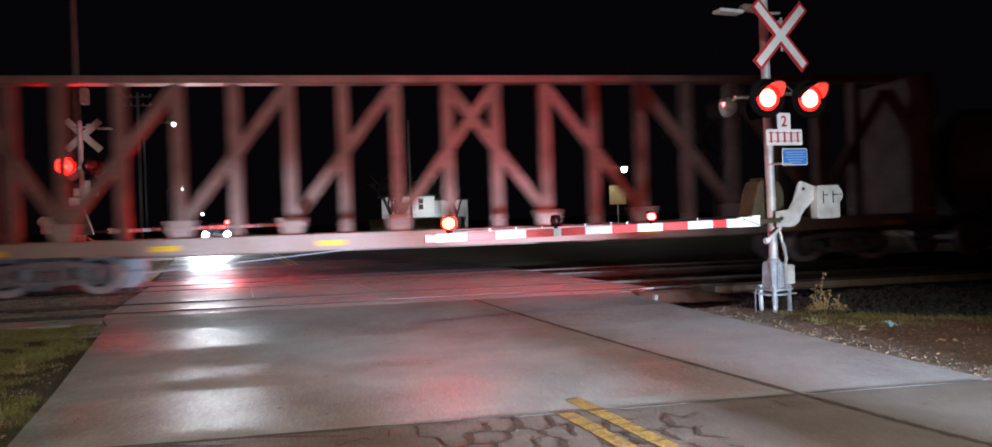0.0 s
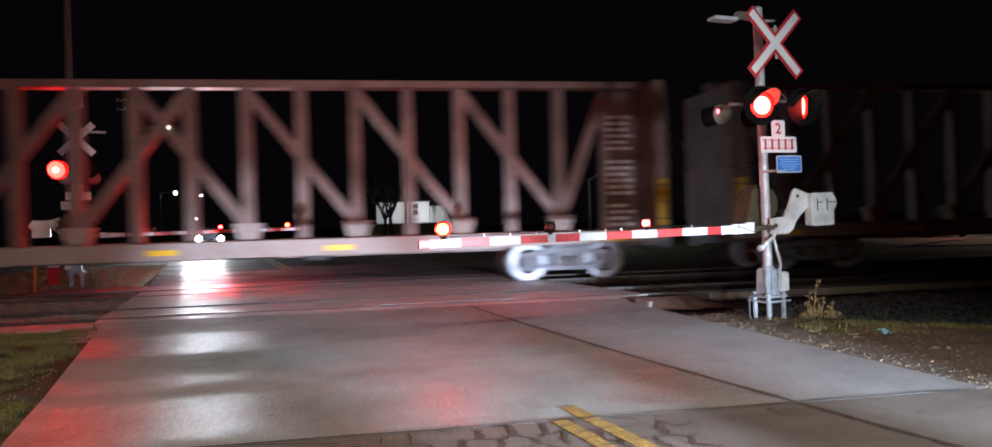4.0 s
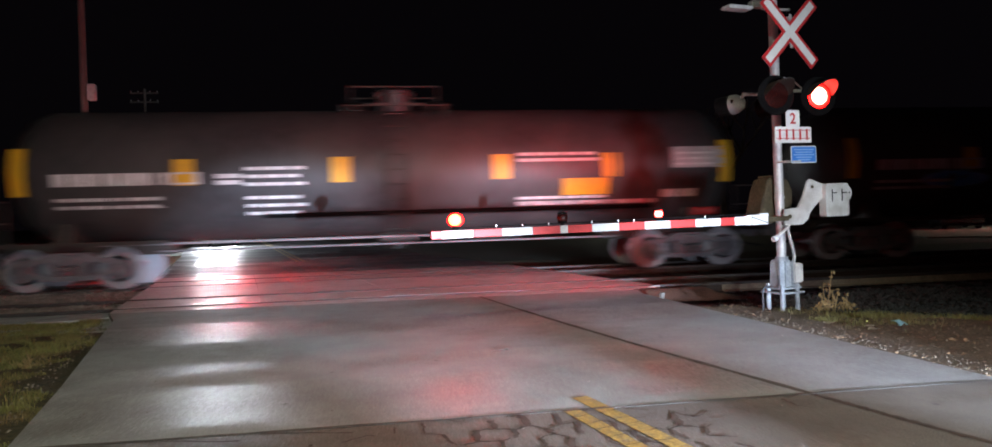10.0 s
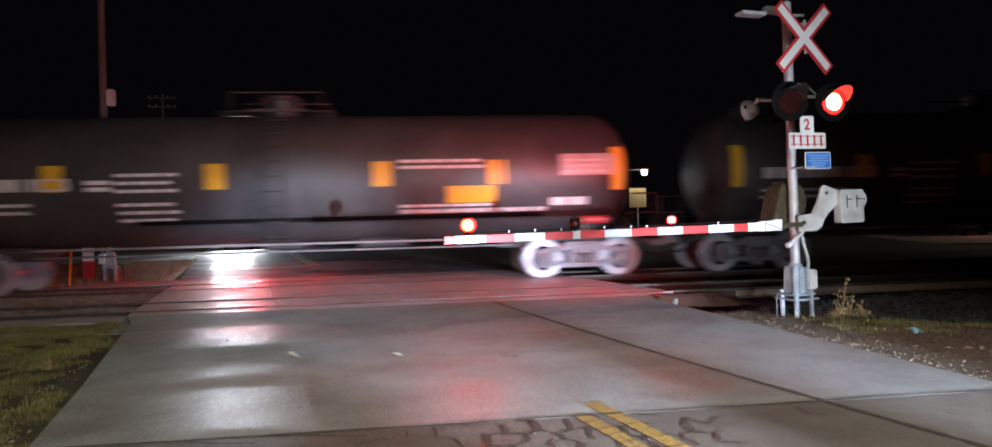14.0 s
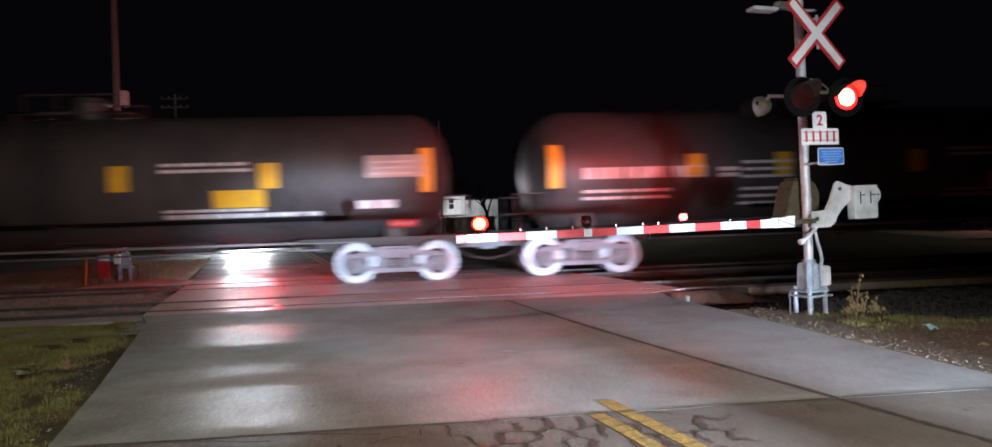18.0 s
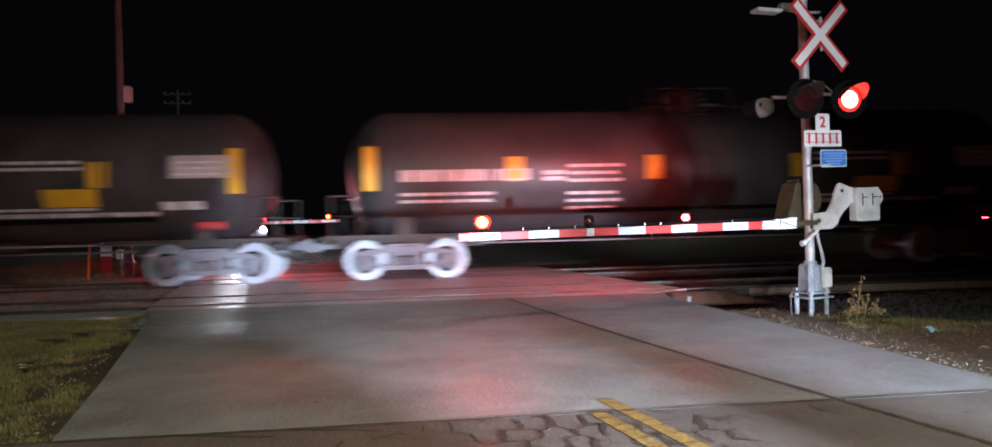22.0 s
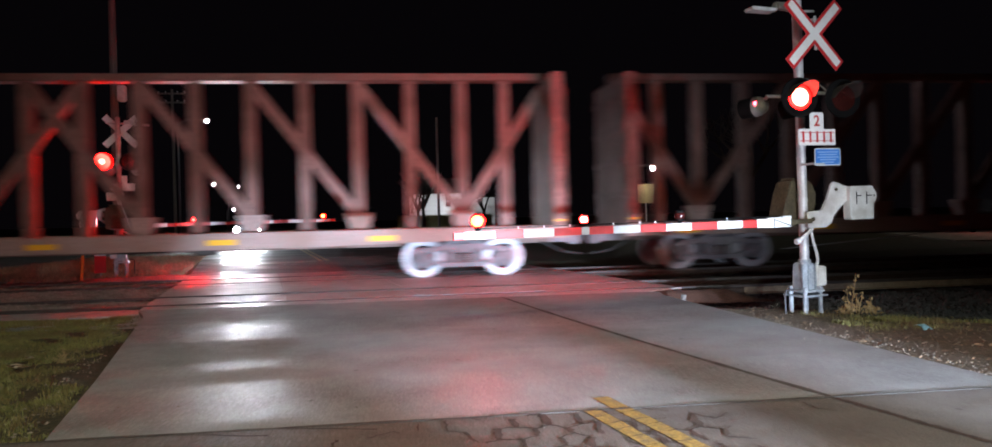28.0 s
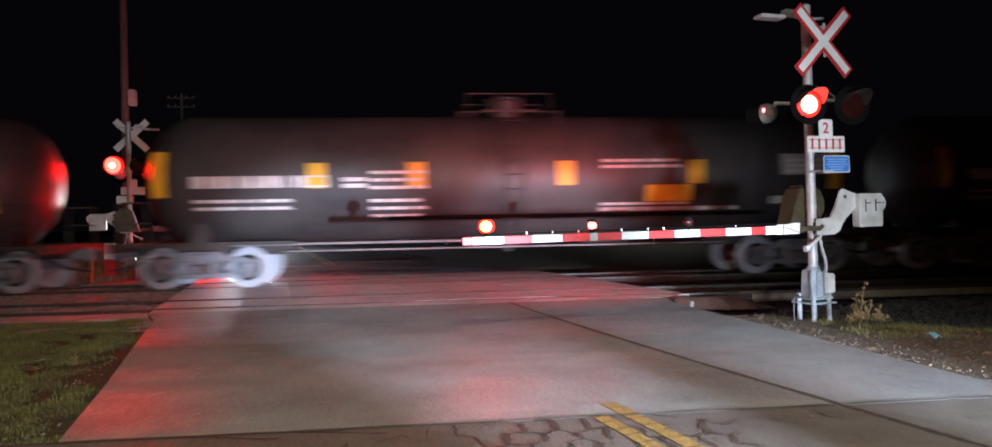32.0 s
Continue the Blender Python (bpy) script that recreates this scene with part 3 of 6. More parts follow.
for q in (-0.17, 0.05):
    strip_on_road("yellow_line", q, q + 0.12, -30, 0.40 + q * 1.2, YELLOW_LINE, "faded yellow centre line on the near asphalt", 0.0055)
    strip_on_road("yellow_line", q, q + 0.12, 20.5, 110, FAR_LINE, "double yellow centre line beyond the tracks")
sheet("crossing_apron", [(-8.5, 18.3), (-5.9, 18.3), (-6.02, 19.3), (-6.5, 20.0), (-7.4, 19.75), (-8.3, 19.3)], 0.0, 0.1, PANEL, "damp paved apron beside the crossing's outer corner", "pavement")
strip_on_road("edge_line", -3.45, -3.33, 21.5, 120, WHITE_LINE, "white edge line on the wet road beyond the tracks")
strip_on_road("stop_line", -3.3, -0.3, 20.2, 20.65, WHITE_LINE, "white stop line before the far gate")


def build_cracks():
    """Weathered cracks: closed uneven cells round the end of the yellow lines, and the long joint running on through the asphalt."""
    rng = random.Random(5)
    cx, cy = 0.105, 0.24
    pt = {}

    def corner(i, j):
        if (i, j) not in pt:
            x = -0.75 + i * cx + rng.uniform(-0.045, 0.045)
            y = 4.745 - j * cy - (0.07 if (i + j) % 2 else 0.0) + rng.uniform(-0.05, 0.05)
            pt[i, j] = Vector((x, min(y, 4.73), 0))
        return pt[i, j]

    bm = bmesh.new()

    def crack(a, b, w0, w1):
        n = 5
        d = (b - a)
        s = Vector((-d.y, d.x, 0)).normalized()
        prev = None
        for k in range(n + 1):
            t = k / n
            c = a + d * t + s * (rng.uniform(-0.012, 0.012) if 0 < k < n else 0)
            w = (w0 + (w1 - w0) * t) * rng.uniform(0.6, 1.3) / 2
            pair = (bm.verts.new((c + s * w + Vector((0, 0, 0.0035)))), bm.verts.new((c - s * w + Vector((0, 0, 0.0035)))))
            if prev:
                bm.faces.new((prev[0], prev[1], pair[1], pair[0]))
            prev = pair

    for j in range(8):
        for i in range(34):
            a = corner(i, j)
            keep = 1.0 if 0.45 < a.x < 1.60 else 0.75 if 0.3 < a.x < 1.95 else 0.10
            w = (0.044 if 0.35 < a.x < 2.0 else 0.018) * rng.uniform(0.6, 1.3)
            if rng.random() < keep * (0.9 if j else 0.3):
                crack(a, corner(i + 1, j), w * 0.55, w * 0.5)
            if (i + j) % 2 and rng.random() < keep:
                crack(a, corner(i, j + 1), w * 1.1, w * 0.8)
    a = Vector((seam_x(4.72), 4.72, 0))
    for k in range(9):
        y = 4.72 - 0.22 * (k + 1)
        b = Vector((seam_x(y) + rng.uniform(-0.012, 0.012), y, 0))
        crack(a, b, 0.055, 0.06)
        a = b
    for x0 in (-1.6, -0.9):
        crack(Vector((x0, 4.72, 0)), Vector((x0 + 0.6, 4.60, 0)), 0.012, 0.02)
    made = len(bm.verts)
    for w in (0.17, 0.02, -0.14, -0.27, -0.45, -0.62, -0.85, -1.05):
        crack(on_road(-0.20, w), on_road(0.19, w + rng.uniform(-0.03, 0.03)), 0.006, 0.010)
    bm.verts.ensure_lookup_table()
    for v in bm.verts[made:]:
        v.co.z += 0.0032
    thing("pavement_cracks", bm, CRACK, "dark weathered cracks in the near asphalt", "cracks", kind="stuff")


build_cracks()


def build_joint_dirt():
    """Dirt that fills the joints between the slabs."""
    bm = bmesh.new()
    for k in range(24):
        y0, y1 = 4.75 + k * 0.2967, 4.75 + (k + 1) * 0.2967
        w0, w1 = (0.026 + 0.03 * abs(noise.noise((0, y * 2.1, 7))) for y in (y0, y1))
        v = [bm.verts.new(p) for p in ((seam_x(y0) - w0, y0, 0.004), (seam_x(y0) + w0, y0, 0.004), (seam_x(y1) + w1, y1, 0.004), (seam_x(y1) - w1, y1, 0.004))]
        bm.faces.new(v)
    prev = None
    for k in range(40):
        x = -2.9 + k * 0.19
        w = 0.014 + 0.02 * abs(noise.noise((x * 2, 3, 1)))
        dy = 0.02 * noise.noise((x * 1.7, 9, 1))
        pair = (bm.verts.new((x, 4.748 + dy - w, 0.006)), bm.verts.new((x, 4.748 + dy + w, 0.006)))
        if prev:
            bm.faces.new((prev[0], pair[0], pair[1], prev[1]))
        prev = pair
    thing("joint_dirt", bm, JOINT_DIRT, "dark dirt in the joints of the concrete slabs", "cracks", kind="stuff")


build_joint_dirt()


def build_rails():
    web = [(-0.075, -0.172), (0.075, -0.172), (0.075, -0.16), (0.012, -0.145), (0.010, -0.046), (-0.010, -0.046), (-0.012, -0.145), (-0.075, -0.16)]
    head = [(-0.010, -0.0455), (0.010, -0.0455), (0.036, -0.034), (0.036, -0.002), (0.028, 0.008), (-0.028, 0.008), (-0.036, -0.002), (-0.036, -0.034)]
    for k, y in enumerate(RAILS):
        track = "near track beside the gate" if k < 2 else "track under the train"
        rail = base("rail", "rusty steel rail with a worn head, " + track, "rail", "rails of the two tracks", m=pose(0, y, 0), kind="structure")
        # right stretch of the nearest web takes the painted-on lit colour
        for name, pr, mat, x0, x1 in (("rail_web", web, RAIL_SIDE, -160, 6.1), ("rail_web", web, RAIL_SIDE if k else RAIL_LIT, 6.1, 160), ("rail_head", head, RAIL_TOP, -160, 160)):
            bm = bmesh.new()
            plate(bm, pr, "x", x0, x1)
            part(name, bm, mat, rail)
    for cy in (13.12, 17.23):
        bed = base("sleepers", "dark creosoted sleepers under the rails", "sleepers", "sleepers of the two tracks", m=pose(0, cy, 0), kind="structure")
        first = None
        for i in range(44):
            x = -18.0 + i * 0.8
            if left_edge(cy) - 0.1 < x < right_edge(cy) + 0.1:
                continue
            if not first:
                bm = bmesh.new()
                rounded(bm, -0.11, 0.11, -1.28, 1.28, -0.34, -0.185, 0.012)
                first = part("sleeper", bm, TIE, bed, m=pose(x, 0, 0))
            else:
                again(first, pose(x, random.uniform(-0.03, 0.03), 0, 0, 0, random.uniform(-1, 1)))


build_rails()


def pebbles(name, count, where, sizes, mat, label, seed, squash=0.6):
    """Loose stones, each a small uneven block."""
    rng = random.Random(seed)
    verts, faces = [], []
    shape = [(1, 0, 0), (0.3, 0.9, 0.1), (-0.8, 0.5, 0), (-0.7, -0.6, 0.1), (0.4, -0.9, 0), (0.1, 0.1, 0.9), (0, 0, -0.8)]
    tri = [(0, 1, 5), (1, 2, 5), (2, 3, 5), (3, 4, 5), (4, 0, 5), (1, 0, 6), (2, 1, 6), (3, 2, 6), (4, 3, 6), (0, 4, 6)]
    made = 0
    while made < count:
        p = where(rng)
        if not p:
            continue
        s = rng.uniform(*sizes)
        a, c = rng.uniform(0, 6.28), [rng.uniform(0.7, 1.3) for _ in range(7)]
        n = len(verts)
        for (x, y, z), k in zip(shape, c):
            verts.append((p[0] + s * k * (x * math.cos(a) - y * math.sin(a)), p[1] + s * k * (x * math.sin(a) + y * math.cos(a)), p[2] + s * k * z * squash))
        faces += [(n + i, n + j, n + k) for i, j, k in tri]
        made += 1
    me = bpy.data.meshes.new(name)
    me.from_pydata(verts, [], faces)
    me.materials.append(mat)
    return tagged(new(name, me), label, "stones", kind="stuff")


def bed_right(rng):
    x, y = rng.uniform(4.9, 15.5), rng.uniform(7.6, 16.2)
    if y < shoulder(x) + 0.45 or x < right_edge(y) + 0.12 + (0.5 if y < 12 else 0) or any(abs(y - r) < 0.09 for r in RAILS) or rng.random() < (y - 12) * 0.12:
        return None
    return x, y, land(x, y) + 0.01


def bed_left(rng):
    x, y = rng.uniform(-12, -4.4), rng.uniform(12.32, 20.0)
    if x > left_edge(y) - 0.2 or any(abs(y - r) < 0.09 for r in RAILS):
        return None
    return x, y, land(x, y) + 0.01


def kerb_right(rng):
    y = rng.uniform(4.6, 10.6)
    x = right_edge(y) + abs(rng.gauss(0.0, 0.3)) - 0.02
    return x, y, land(x, y) + 0.008


def verge_right(rng):
    x, y = rng.uniform(4.2, 9.5), rng.uniform(4.4, 10.2)
    return (x, y, land(x, y) + 0.004) if x > right_edge(y) + 0.03 else None


def kerb_left(rng):
    y = rng.uniform(4.0, 11.6)
    x = left_edge(y) - 0.12 - abs(rng.gauss(0.0, 0.25))
    return x, y, land(x, y) + 0.006


def slab_crumbs(rng):
    x, y = rng.uniform(-3.4, 4.4), rng.uniform(3.6, 11.5)
    return (x, y, 0.008) if left_edge(y) < x < right_edge(y) else None


pebbles("track_ballast", 12000, bed_right, (0.022, 0.05), STONE, "dark grey crushed stone ballast beside the rails", 11, 0.8)
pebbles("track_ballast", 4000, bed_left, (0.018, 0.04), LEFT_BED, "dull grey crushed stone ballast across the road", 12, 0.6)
pebbles("roadside_gravel", 600, kerb_right, (0.004, 0.012), PEBBLE, "pale gravel crumbs along the concrete edge", 13)
pebbles("roadside_gravel", 900, verge_right, (0.004, 0.012), PEBBLE, "scattered gravel on the brown verge", 14)
pebbles("roadside_gravel", 420, kerb_left, (0.005, 0.018), PEBBLE, "gravel crumbs along the grassy verge", 15)
pebbles("road_grit", 170, slab_crumbs, (0.003, 0.010), PEBBLE, "small pale grit on the concrete", 16)


def blades(name, count, where, height, width, mat, label, seed, droop=0.5):
    rng = random.Random(seed)
    verts, faces = [], []
    made = 0
    while made < count:
        p = where(rng)
        if not p:
            continue
        a = rng.uniform(0, 6.28)
        h, w = rng.uniform(*height), rng.uniform(*width)
        lean = rng.uniform(0.1, droop) * h
        dx, dy = math.cos(a), math.sin(a)
        n = len(verts)
        for t, s in ((0, 1), (0.5, 0.8), (1, 0.12)):
            ox, oy = dx * lean * t * t, dy * lean * t * t
            z = p[2] + h * t * (1 - 0.25 * t * droop)
            verts.append((p[0] + ox - dy * w * s, p[1] + oy + dx * w * s, z))
            verts.append((p[0] + ox + dy * w * s, p[1] + oy - dx * w * s, z))
        faces += [(n, n + 1, n + 3, n + 2), (n + 2, n + 3, n + 5, n + 4)]
        made += 1
    me = bpy.data.meshes.new(name)
    me.from_pydata(verts, [], faces)
    me.materials.append(mat)
    return tagged(new(name, me), label, "grass", kind="stuff")


def lawn_left(rng):
    y = rng.uniform(3.8, 11.42)
    x = left_edge(y) - 0.03 - abs(rng.gauss(0, 1.0)) - rng.uniform(0, 2.8) * (rng.random() < 0.8)
    bare = 0.12 - 0.055 * (y - 7.2) + max(0, 0.45 + x - left_edge(y)) * 0.8
    if x < -9 or 0.75 * noise.noise((x * 0.9, y * 0.9, 2)) + 0.7 * noise.noise((x * 3.2, y * 3.2, 6)) < bare + rng.uniform(-0.28, 0.2):
        return None
    return x, y, land(x, y)


def tuft_left(rng):
    p = lawn_left(rng)
    return p if p and noise.noise((p[0] * 2.6, p[1] * 2.6, 9)) > 0.22 else None


def lawn_right(rng):
    x = rng.uniform(5.1, 9.0)
    y = 8.05 - 0.32 * (x - 5.4) + rng.gauss(0, 0.30)
    if x < right_edge(y) + 0.5 or noise.noise((x * 1.6, y * 2.6, 5)) < rng.uniform(-0.35, 0.2):
        return None
    return x, y, land(x, y)


def lawn_far(rng):
    x, y = rng.uniform(-14, -5.5), rng.uniform(19.2, 32)
    if x > left_edge(y) - 0.35 - 0.03 * (y - 19) or (x > -8.6 and y < 20.0):
        return None
    return x, y, land(x, y)


blades("dry_grass", 26000, lawn_far, (0.05, 0.20), (0.005, 0.011), FAR_GRASS, "rough tan grass on the verge beyond the tracks", 25, 0.9)
blades("grass", 90000, lawn_left, (0.010, 0.042), (0.0018, 0.0040), GRASS, "short trampled green and brown grass on the verge", 21)
blades("grass", 9000, tuft_left, (0.035, 0.10), (0.0018, 0.0036), TUFT, "longer yellow-green tufts of grass on the verge", 26, 0.8)
blades("dry_grass", 3000, lawn_left, (0.015, 0.06), (0.002, 0.004), STRAW, "straw-coloured dry grass among the green", 22, 0.9)
blades("grass", 7500, lawn_right, (0.015, 0.085), (0.0016, 0.0034), GRASS, "short green grass behind the gravel verge", 23)
blades("dry_grass", 900, lawn_right, (0.010, 0.045), (0.0014, 0.0028), STRAW, "dry grass round the gate foundation", 24, 0.9)


def litter_leaves():
    rng = random.Random(31)
    bm = bmesh.new()
    for _ in range(3000):
        x, y = rng.uniform(4.3, 9.5), rng.uniform(4.6, 10.2)
        if x < right_edge(y) + 0.05:
            continue
        m = pose(x, y, land(x, y) + 0.014, rng.uniform(-25, 25), rng.uniform(-25, 25), rng.uniform(0, 360))
        s = rng.uniform(0.008, 0.022) if rng.random() < 0.93 else rng.uniform(0.025, 0.05)
        v = [bm.verts.new(m @ Vector((a * s, b * s, c * s))) for a, b, c in ((-1, 0, 0), (-0.3, 0.55, 0.12), (0.5, 0.4, 0.1), (1, 0, 0.2), (0.45, -0.5, 0.1), (-0.3, -0.5, 0.14))]
        bm.faces.new(v)
    thing("fallen_leaves", bm, LEAFLITTER, "brown fallen leaves on the verge", "leaves", kind="stuff")


litter_leaves()


def weed(at, height, seed, label, leafy=True):
    rng = random.Random(seed)
    root = base("dead_weed", label, "weed", "dead weeds", m=pose(*at))
    stem, heads = bmesh.new(), bmesh.new()
    for k in range(4):
        p = Vector((rng.uniform(-0.05, 0.05), rng.uniform(-0.05, 0.05), -0.02))
        d = Vector((rng.uniform(-0.35, 0.35), rng.uniform(-0.3, 0.3), 1)).normalized()
        h = height * (1 if k == 0 else rng.uniform(0.3, 0.7))
        if k == 0:
            d = Vector((0.05, 0, 1)).normalized()
        for i in range(6):
            q = p + d * h / 6
            tube(stem, p, q, 0.010 * (1 - i / 9), 5)
            for _ in range(2):
                s = Vector((rng.uniform(-1, 1), rng.uniform(-1, 1), rng.uniform(-0.2, 0.7))).normalized() * rng.uniform(0.03, 0.11) * (1.2 - i / 7)
                tube(stem, q, q + s, 0.003, 4)
                for _ in range(2):
                    c = q + s * rng.uniform(0.6, 1.1)
                    m = Matrix.Translation(c) @ Euler([rng.uniform(0, 6) for _ in range(3)]).to_matrix().to_4x4()
                    v = [heads.verts.new(m @ Vector(t)) for t in ((-0.026, 0, 0), (0, 0.014, 0.004), (0.03, 0, 0.008), (0, -0.014, 0.003))]
                    heads.faces.new(v)
            p = q
            d = (d + Vector((rng.uniform(-0.16, 0.16), rng.uniform(-0.16, 0.16), 0))).normalized()
    part("stem", stem, STRAW, root)
    if leafy:
        part("leaves", heads, STRAW, root)
    else:
        heads.free()


weed((5.93, 8.85, -0.05), 0.54, 3, "tall dry straw-coloured weed beside the gate foundation")
weed((5.72, 8.75, -0.05), 0.22, 4, "low dry weed beside the gate foundation")
weed((6.15, 8.8, -0.05), 0.20, 5, "low dry weed by the tall one")
weed((-3.75, 7.75, -0.05), 0.17, 6, "dry weed standing in the verge grass", False)


def crumpled_litter():
    bm = bmesh.new()
    rng = random.Random(4)
    g = [[bm.verts.new((i * 0.045 - 0.09 + rng.uniform(-0.012, 0.012), j * 0.035 - 0.05 + rng.uniform(-0.012, 0.012), 0.01 + rng.uniform(0, 0.045))) for i in range(5)] for j in range(4)]
    for j in range(3):
        for i in range(4):
            bm.faces.new((g[j][i], g[j][i + 1], g[j + 1][i + 1], g[j + 1][i]))
    bmesh.ops.solidify(bm, geom=bm.faces[:], thickness=0.003)
    thing("crumpled_wrapper", bm, LITTER, "crumpled pale blue wrapper lying in the grass", "litter", m=pose(5.60, 7.12, 0.02, 25, 0, 20))


crumpled_litter()
# pale end of the crossing's edge beam on the grassy side, and a chunk of timber on the other


def dirt_bank():
    """Damp red-brown dirt banked against the crossing's outer corner."""
    bm = bmesh.new()
    nx, ny = 16, 8
    g = []
    for j in range(ny + 1):
        for i in range(nx + 1):
            u, v = i / nx, j / ny
            x, y = 3.98 + 1.85 * u + 0.25 * (1 - v), 11.15 + 0.73 * v
            h = min(1, u * 8 + 0.3) * min(1, (1 - u) * 4)
            g.append(bm.verts.new((x, y, -0.16 + 0.166 * h * min(1, v * 1.3) + 0.02 * noise.noise((x * 6, y * 6, 3)))))
    for j in range(ny):
        for i in range(nx):
            a = j * (nx + 1) + i
            bm.faces.new((g[a], g[a + 1], g[a + nx + 2], g[a + nx + 1]))
    thing("dirt_bank", bm, CLAY, "damp red-brown dirt banked against the crossing corner", "dirt", kind="structure")


dirt_bank()
bm = bmesh.new()
rounded(bm, -0.035, 0.035, -0.03, 0.03, -0.12, 0.05, 0.008)
thing("marker_stub", bm, POLE_WOOD, "short pale timber stub beside the crossing corner", "stub", m=pose(4.30, 10.85, 0, 8, 4, 15))
bm = bmesh.new()
plate(bm, [(-12.0, 11.44), (-5.2, 11.44), (-4.62, 11.52), (-4.42, 11.68), (-4.53, 11.88), (-4.58, 12.30), (-12.0, 12.30)], "z", -0.24, -0.035)
bmesh.ops.bevel(bm, geom=[e for e in bm.edges if all(v.co.z > -0.04 for v in e.verts)], offset=0.02, segments=2, affect="EDGES")
thing("edge_beam", bm, KERB, "pale concrete apron beside the near rail", "edge beam", kind="structure")

# ---- gate signal masts ----
SIGNALS = []   # (object, phase, how far it turns)


def text_mesh(name, body, size, mat, parent, m, label=""):
    cu = bpy.data.curves.new(name, "FONT")
    cu.body, cu.size, cu.align_x, cu.align_y, cu.extrude, cu.offset = body, size, "CENTER", "CENTER", 0.001, 0.004
    tmp = bpy.data.objects.new(name, cu)
    scene.collection.objects.link(tmp)
    me = bpy.data.meshes.new_from_object(tmp.evaluated_get(bpy.context.evaluated_depsgraph_get()))
    bpy.data.objects.remove(tmp)
    me.materials.clear()
    me.materials.append(mat)
    ob = new(name, me)
    ob.parent, ob.matrix_basis = parent, m
    if label:
        ob["label"] = label
    return ob


def rounded_board(bm, x0, x1, z0, z1, y0, y1, r):
    pts = []
    for cx, cz, a0 in ((x1 - r, z1 - r, 0), (x0 + r, z1 - r, 90), (x0 + r, z0 + r, 180), (x1 - r, z0 + r, 270)):
        pts += [(cx + r * math.cos(radians(a0 + k * 22.5)), cz + r * math.sin(radians(a0 + k * 22.5))) for k in range(5)]
    plate(bm, pts, "y", y0, y1)


def lamp_unit(mast, x, y, z, facing):
    """One round flashing lamp: backing plate, housing, hood, and the turning lens block inside it."""
    unit = new("signal_lamp")
    unit.parent, unit.matrix_basis = mast, pose(x, y, z, 0 if facing < 0 else 3, 0, -10 if facing < 0 else 200)
    if facing > 0:
        unit.scale = (0.82, 0.82, 0.82)
    unit["label"] = "round black-backed flashing red signal lamp"
    if facing < 0:
        bm = bmesh.new()
        lathe(bm, [(0.0, 0.17), (0.0, 0.25), (0.012, 0.26), (0.022, 0.25), (0.022, 0.17)], 32)
        part("backing_plate", bm, DARK_PAINT, unit)
    bm = bmesh.new()
    lathe(bm, [(0.012, 0.172), (0.10, 0.165), (0.20, 0.12), (0.24, 0.06), (0.245, 0.0)], 24)
    part("lamp_housing", bm, GALV if facing < 0 else HOUSING_GREY, unit)
    bm = bmesh.new()
    n = 24
    # rear hoods are made full tubes, a shape added to confine the red light
    low, wide, side, deep = (0, 180, 0.22, 0.30) if facing < 0 else (-90, 359.9, 0.95, 0.24)
    for k in range(n):
        a0, a1 = radians(low + wide * k / n), radians(low + wide * (k + 1) / n)
        r = 0.172
        v = [bm.verts.new((r * math.cos(a), 0.016 * (1 - s) - deep * s * (side + (1 - side) * max(0, math.sin(a))), r * math.sin(a))) for a, s in ((a0, 0), (a1, 0), (a1, 1), (a0, 1))]
        bm.faces.new(v)
    bmesh.ops.remove_doubles(bm, verts=bm.verts[:], dist=0.0005)
    bmesh.ops.solidify(bm, geom=bm.faces[:], thickness=0.004)
    part("hood", bm, HOOD if facing < 0 else DARK_PAINT, unit)
    bm = bmesh.new()
    lathe(bm, [(-0.018, 0.0), (-0.0165, 0.055), (-0.014, 0.085), (-0.010, 0.115), (-0.006, 0.14), (0.0, 0.160), (0.004, 0.160)], 28)
    for f in bm.faces:
        c = f.calc_center_median()
        f.material_index = 0 if math.hypot(c.x, c.z) < (0.12 if facing < 0 else 0.06) else 2 if c.y < -0.002 else 1
    tmp = bmesh.new()
    lathe(tmp, [(0.0042, 0.168), (0.010, 0.12), (0.016, 0.07), (0.018, 0.0)], 28)
    for f in tmp.faces:
        f.material_index = 1
    merge(bm, tmp)
    lens = part("lens", bm, [RED_LIT if facing < 0 else RED_REAR, RED_DARK, RED_EDGE if facing < 0 else RED_RING], unit, "red lens that lights in turn")
    return lens


